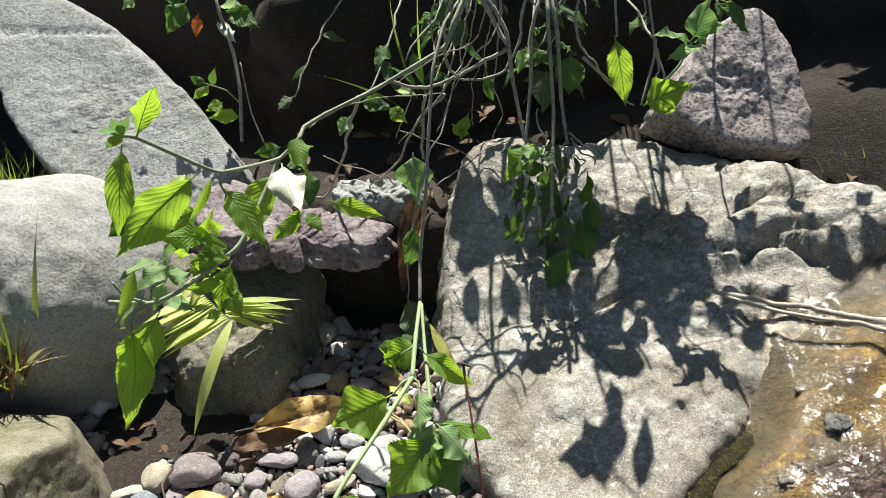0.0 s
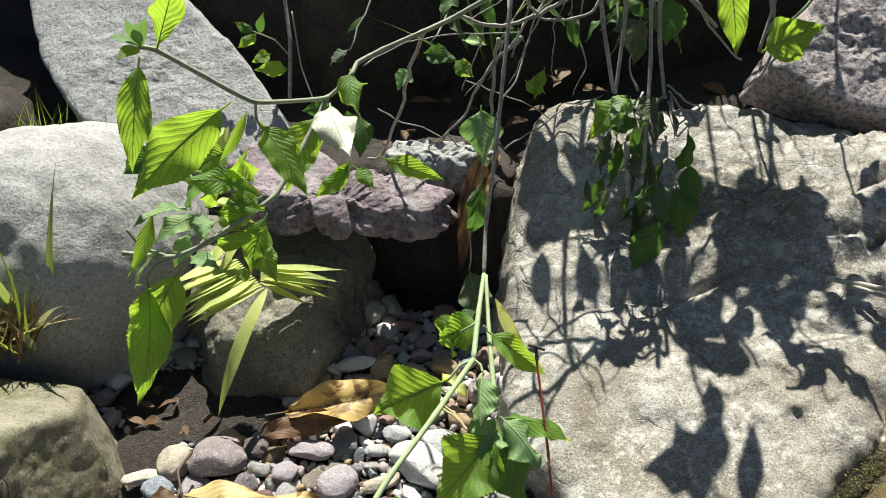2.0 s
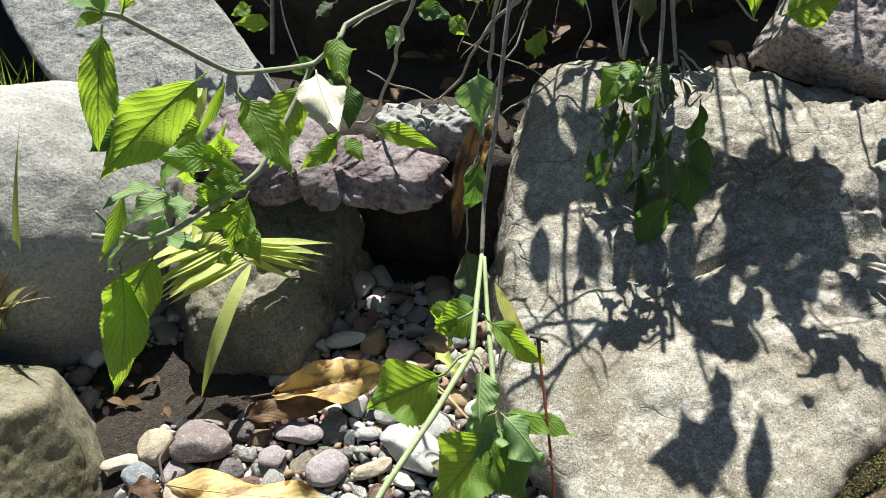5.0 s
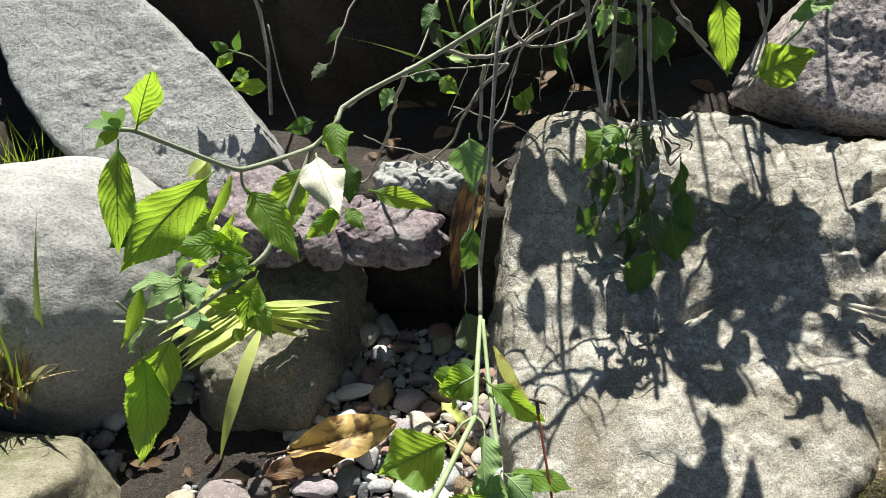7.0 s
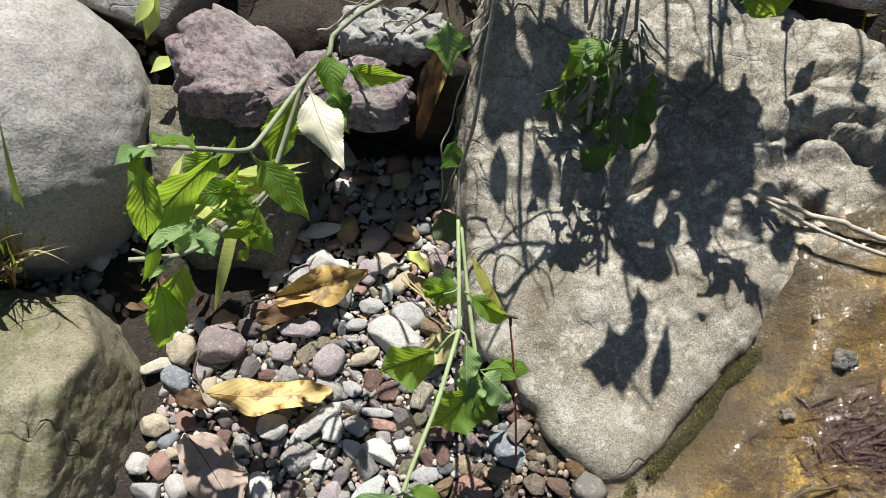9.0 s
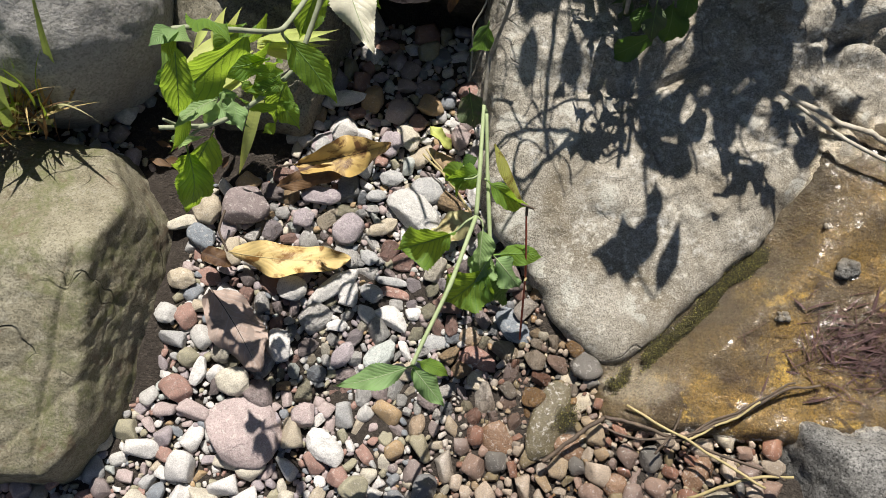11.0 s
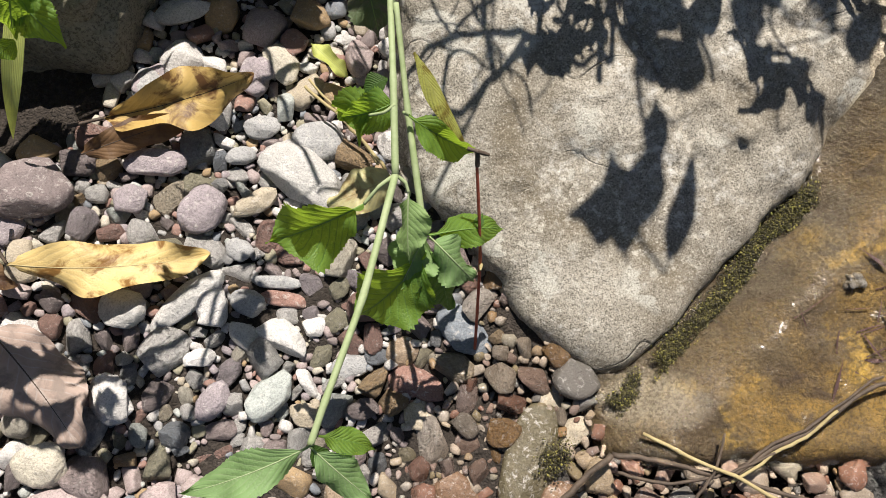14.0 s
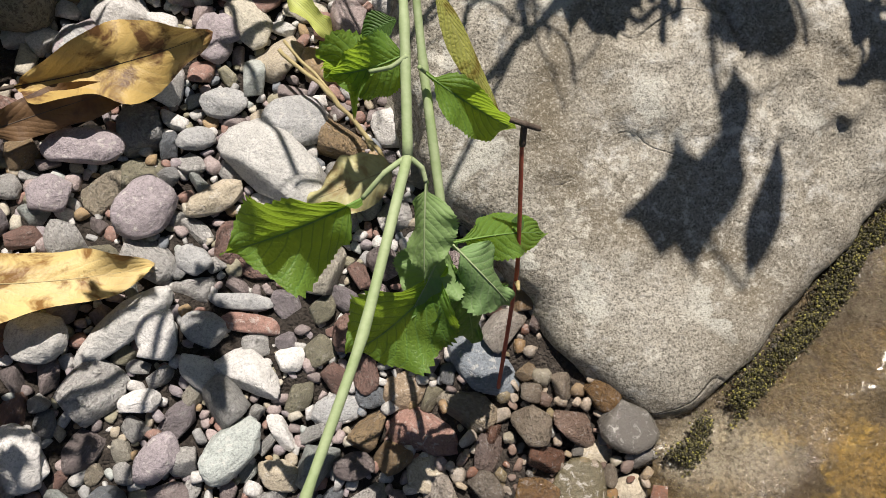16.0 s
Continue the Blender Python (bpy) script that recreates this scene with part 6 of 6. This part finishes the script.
def water_weed():
    """Tangled strands of weed lying in the shallow water."""
    rng = random.Random(88)
    bm = bmesh.new()
    for k in range(1300):
        x, y = rng.gauss(0.575, 0.055), rng.gauss(0.525, 0.024)
        x += 1.2 * (y - 0.525)
        w, s = rng.gauss(0.35, 0.75), rng.uniform(0.012, 0.045)
        ex, ey = x + s * math.cos(w), y + s * math.sin(w)
        if min(joint(x, y), joint(ex, ey)) > 0.012:
            add_leaf(bm, (x, y, slab_z(x, y) + rng.uniform(0.0005, 0.0045)), (ex, ey, slab_z(ex, ey) + rng.uniform(0.0005, 0.004)), (rng.gauss(0, 0.7), rng.gauss(0, 0.7), 1), rng.uniform(0.0006, 0.0014) * (2.6 if k % 4 == 0 else 1.0), rng.uniform(0.0, 0.10), 0.3, 0.0, k, 0.3)
    return tagged(part("water_weed", bm, LEAF["weed"]), "purple-brown strands of weed in the shallow stream", "weed", kind="stuff")


water_weed()
for x, y, r in ((0.496, 0.595, 0.012), (0.434, 0.540, 0.008), (0.475, 0.640, 0.007)):
    c = (x, y, slab_z(x, y) + 0.2 * r)
    rock("stone", c, ellipsoid_planes(c, (r, r * 0.75, r * 0.5)), 3, STREAM_ROCK, "small dark wet stone on the slab", seed=int(900 * x), amp=0.006, rough=0.004, detail=4, facet=0.006, chunk=90, category="stone")


# ---- pebbles ----
def pebble_bm(seed, subdivisions, blocky=2.6, amp=0.10, worn=0.0):
    """A worn stone of unit length along x."""
    rng = random.Random(seed)
    bm = bmesh.new()
    bmesh.ops.create_icosphere(bm, subdivisions=subdivisions, radius=1.0)
    off = Vector((seed * 1.7, seed * 5.3, seed * 0.9))
    cuts = [(Vector((rng.gauss(0, 1), rng.gauss(0, 1), rng.gauss(0, 0.6))).normalized(), rng.uniform(0.50 + worn, 0.88 + worn)) for _ in range(rng.randint(5, 9))]
    for v in bm.verts:
        d = v.co.normalized()
        p = d * (sum(abs(k) ** blocky for k in d)) ** (-1 / blocky)
        p *= 1 + amp * noise.noise(d * 1.3 + off) + 0.35 * amp * noise.noise(d * 3.5 + off)
        for n, h in cuts:
            over = p.dot(n) - h
            if over > 0:
                p -= n * over * min(0.95, 0.6 + 4.0 * over)
        p *= 1 + 0.03 * noise.noise(d * 7 + off)
        v.co = Vector((p.x * 0.5, p.y * 0.5, p.z * 0.5))
    return bm


STONE_SEED = [100]


def stone(x, y, length, width, angle, tone):
    """One of the larger pebbles that lie singly on the bank."""
    STONE_SEED[0] += 1
    bm = pebble_bm(STONE_SEED[0], 4, blocky=2.2, amp=0.14, worn=0.05 if tone in ("white", "pink", "red", "green") else 0.20)
    thick = min(width * 0.62, 0.030 if tone != "moss" else 0.05)
    z = max(ground_z(x, y), 0.0) + thick * 0.36
    rng = random.Random(STONE_SEED[0])
    m = pose(x, y, z, rng.uniform(-9, 9), rng.uniform(-9, 9), angle) @ Matrix.Diagonal((length * 1.04, width * 1.04, thick, 1))
    bm.transform(m)
    names = {"pale": "pale grey", "purple": "purplish grey", "tan": "tan", "grey": "grey", "cream": "cream", "white": "chalky white", "green": "pale greenish", "slate": "blue slate", "brown": "brown",
             "red": "reddish brown", "pink": "flat pinkish", "umber": "dark umber", "wet": "wet brown", "moss": "dark mossy"}
    KEPT.append((x, y, 0.5 * length, 0.5 * width, radians(angle)))
    return tagged(part("pebble", bm, PEBBLE[tone]), f"{names[tone]} water-worn pebble on the bank", "pebble", "large pebbles on the bank")


KEPT = []
stone(0.042, 0.630, 0.085, 0.044, -36, "pale")
stone(-0.073, 0.639, 0.045, 0.024, 5, "purple")
stone(-0.090, 0.609, 0.025, 0.023, 26, "purple")
stone(-0.036, 0.603, 0.043, 0.031, 49, "purple")
stone(0.005, 0.611, 0.037, 0.018, 31, "tan")
stone(0.007, 0.673, 0.029, 0.019, 10, "grey")
stone(0.053, 0.663, 0.039, 0.032, -7, "grey")
stone(-0.009, 0.649, 0.024, 0.015, 12, "grey")
stone(0.000, 0.716, 0.033, 0.023, -87, "purple")
stone(0.018, 0.726, 0.035, 0.021, -50, "cream")
stone(-0.084, 0.703, 0.030, 0.022, -90, "grey")
stone(0.056, 0.740, 0.029, 0.009, 4, "cream")
stone(0.043, 0.727, 0.019, 0.010, 0, "pale")
stone(-0.091, 0.524, 0.034, 0.030, 0, "pale")
stone(-0.043, 0.532, 0.065, 0.022, 41, "pale")
stone(-0.023, 0.522, 0.034, 0.022, 58, "white")
stone(0.028, 0.505, 0.046, 0.023, -37, "white")
stone(0.023, 0.547, 0.039, 0.011, -6, "grey")
stone(-0.007, 0.572, 0.025, 0.017, -29, "grey")
stone(0.034, 0.601, 0.028, 0.017, -48, "white")
stone(0.053, 0.512, 0.021, 0.016, 3, "white")
stone(0.018, 0.459, 0.046, 0.030, 41, "green")
stone(-0.022, 0.455, 0.032, 0.020, 51, "purple")
stone(-0.090, 0.456, 0.027, 0.022, -45, "white")
stone(0.169, 0.508, 0.050, 0.030, -46, "slate")
stone(0.121, 0.493, 0.029, 0.024, -2, "brown")
stone(0.142, 0.463, 0.033, 0.023, -44, "red")
stone(0.121, 0.470, 0.021, 0.016, 8, "red")
stone(0.222, 0.506, 0.026, 0.014, -77, "cream")
stone(0.207, 0.510, 0.023, 0.015, -47, "tan")
stone(0.233, 0.455, 0.022, 0.015, -5, "tan")
stone(0.082, 0.482, 0.033, 0.019, 16, "grey")
stone(0.029, 0.534, 0.043, 0.013, -8, "red")
stone(0.002, 0.530, 0.028, 0.020, -27, "grey")
stone(0.048, 0.444, 0.027, 0.018, -27, "tan")
stone(-0.033, 0.487, 0.025, 0.015, 14, "white")
stone(0.049, 0.468, 0.025, 0.013, -53, "white")
stone(0.001, 0.504, 0.030, 0.017, -42, "pale")
stone(-0.118, 0.357, 0.073, 0.080, -85, "pink")
stone(-0.139, 0.411, 0.038, 0.033, 9, "cream")
stone(-0.178, 0.418, 0.037, 0.019, 79, "white")
stone(-0.056, 0.382, 0.031, 0.031, -6, "pink")
stone(-0.027, 0.350, 0.050, 0.030, -43, "white")
stone(-0.160, 0.613, 0.057, 0.047, 22, "umber")
stone(-0.202, 0.605, 0.032, 0.037, 20, "tan")
stone(-0.227, 0.587, 0.039, 0.017, 24, "cream")
stone(-0.203, 0.572, 0.039, 0.026, -27, "slate")
stone(-0.218, 0.520, 0.033, 0.025, -7, "tan")
stone(-0.059, 0.770, 0.046, 0.022, 26, "white")
stone(-0.083, 0.706, 0.034, 0.020, 60, "purple")
stone(0.057, 0.740, 0.029, 0.014, 0, "cream")
stone(0.074, 0.753, 0.022, 0.012, 5, "pale")
stone(0.004, 0.720, 0.023, 0.023, -47, "purple")
stone(0.022, 0.730, 0.033, 0.022, -55, "cream")
stone(0.162, 0.382, 0.044, 0.032, -51, "wet")
stone(0.131, 0.470, 0.048, 0.028, -18, "red")
stone(0.369, 0.370, 0.042, 0.027, 52, "wet")
stone(0.238, 0.380, 0.030, 0.033, 33, "wet")
stone(0.288, 0.349, 0.029, 0.027, 20, "wet")
stone(0.249, 0.430, 0.027, 0.019, 51, "tan")
stone(-0.227, 0.479, 0.026, 0.023, -11, "pale")
stone(-0.025, 0.528, 0.028, 0.025, -80, "white")
stone(-0.093, 0.457, 0.040, 0.031, -53, "white")
stone(0.134, 0.443, 0.025, 0.025, -11, "tan")
stone(0.072, 0.386, 0.017, 0.026, -10, "brown")
stone(0.215, 0.409, 0.090, 0.040, 71, "moss")


def in_rock(x, y):
    """Whether the plan place lies under one of the large stones."""
    big = min(0.72 * (x - 0.202) + 0.68 * (y - 0.540), 0.985 * (x - 0.118) + 0.12 * (y - 0.7), -0.72 * (x - 0.352) + 0.69 * (y - 0.540), y - 0.463)
    tan = min(-0.97 * (x + 0.214) + 0.05 * (y - 0.5), y - 0.285, 0.655 - y, -0.8 * (x + 0.27) + 0.6 * (y - 0.33))
    mid = min(x + 0.25, -0.088 - x, y - 0.72)
    return max(big, tan, mid) > 0.006 or ((x + 0.425) / 0.15) ** 2 + ((y - 0.875) / 0.17) ** 2 < 1 or wet_edge(x, y) > 0.006 or (y > 0.88 and -0.3 < x < 0.12) or ((x + 0.215) / 0.10) ** 2 + ((y - 0.695) / 0.058) ** 2 < 1


def scatter():
    """Places for the small pebbles, large ones first, each kept clear of the others."""
    rng = random.Random(5)
    cell, table, out = 0.03, {}, []

    def clear(x, y, r):
        for i in range(int((x - 0.04) // cell), int((x + 0.04) // cell) + 1):
            for j in range(int((y - 0.04) // cell), int((y + 0.04) // cell) + 1):
                for a, b, q in table.get((i, j), ()):
                    if (a - x) ** 2 + (b - y) ** 2 < ((0.72 if r > 0.006 else 0.64) * (r + q)) ** 2:
                        return False
        return True

    def keep(x, y, r):
        table.setdefault((int(x // cell), int(y // cell)), []).append((x, y, r))

    for x, y, a, b, w in KEPT:
        n = max(1, int(a / b * 1.5))
        for k in range(-n, n + 1):
            s = (a - b) * k / n if n else 0
            keep(x + s * math.cos(w), y + s * math.sin(w), min(b, 0.03) * 0.9)
    for r, tries in ((0.017, 700), (0.0135, 2200), (0.0105, 5000), (0.0085, 8000), (0.0065, 12000), (0.0048, 20000), (0.0036, 22000), (0.0026, 22000)):
        for _ in range(tries):
            x, y = rng.uniform(-0.50, 0.44), rng.uniform(0.16, 1.02)
            q = r * rng.uniform(0.85, 1.15)
            if not in_rock(x, y) and clear(x, y, q):
                keep(x, y, q)
                out.append((x, y, q, rng.uniform(0.62, 1.0), rng.uniform(0, 360), rng.uniform(0.4, 0.75), rng.randrange(14)))
    return out


bed = tagged(new("pebble_bed"), "bank of mixed grey, purple and brown pebbles", "pebbles", kind="structure")
PIECE, JOINED = mixed_pebble_material("mixed pebbles", False), mixed_pebble_material("mixed pebbles of the bed", True)
KINDS = []
for k in range(14):
    bm = pebble_bm(300 + k, 3, blocky=2.2 + 0.1 * (k % 5), amp=0.13)
    me = bpy.data.meshes.new("pebble")
    bm.to_mesh(me)
    bm.free()
    me.materials.append(PIECE)
    for f in me.polygons:
        f.use_smooth = True
    KINDS.append(me)


def lay_pebbles():
    verts, faces, count, singles = [], [], 0, 0
    shapes = [(np.array([v.co for v in me.vertices]), np.array([f.vertices for f in me.polygons])) for me in KINDS]
    low = []
    for k in range(14):
        bm = pebble_bm(300 + k, 2, blocky=2.2 + 0.1 * (k % 5), amp=0.13)
        low.append((np.array([v.co for v in bm.verts]), np.array([[v.index for v in f.verts] for f in bm.faces])))
        bm.free()
    rng = random.Random(8)
    for x, y, r, flat, angle, thick, kind in scatter():
        size = Matrix.Diagonal((2.25 * r, 2.25 * r * flat, 2.25 * r * flat * (0.45 + 0.5 * thick), 1))
        m = pose(x, y, max(ground_z(x, y), -0.012) + 0.008 + rng.uniform(-0.3, 0.5) * r, rng.uniform(-22, 22), rng.uniform(-22, 22), angle) @ size
        if singles < 300 and -0.16 < x < 0.24 and 0.40 < y < 0.66 and r > 0.0062:
            ob = new("pebble", KINDS[kind])
            ob.parent, ob.matrix_basis = bed, m
            singles += 1
        else:
            v, f = shapes[kind] if r > 0.0065 else low[kind]
            a = np.array(m)
            verts.append(v @ a[:3, :3].T + a[:3, 3])
            faces.append(f + count)
            count += len(v)
    me = bpy.data.meshes.new("small_pebbles")
    me.from_pydata(np.concatenate(verts).tolist(), [], np.concatenate(faces).tolist())
    me.materials.append(JOINED)
    for f in me.polygons:
        f.use_smooth = True
    ob = new("small_pebbles", me)
    ob.parent = bed
    tagged(ob, kind="stuff")


lay_pebbles()
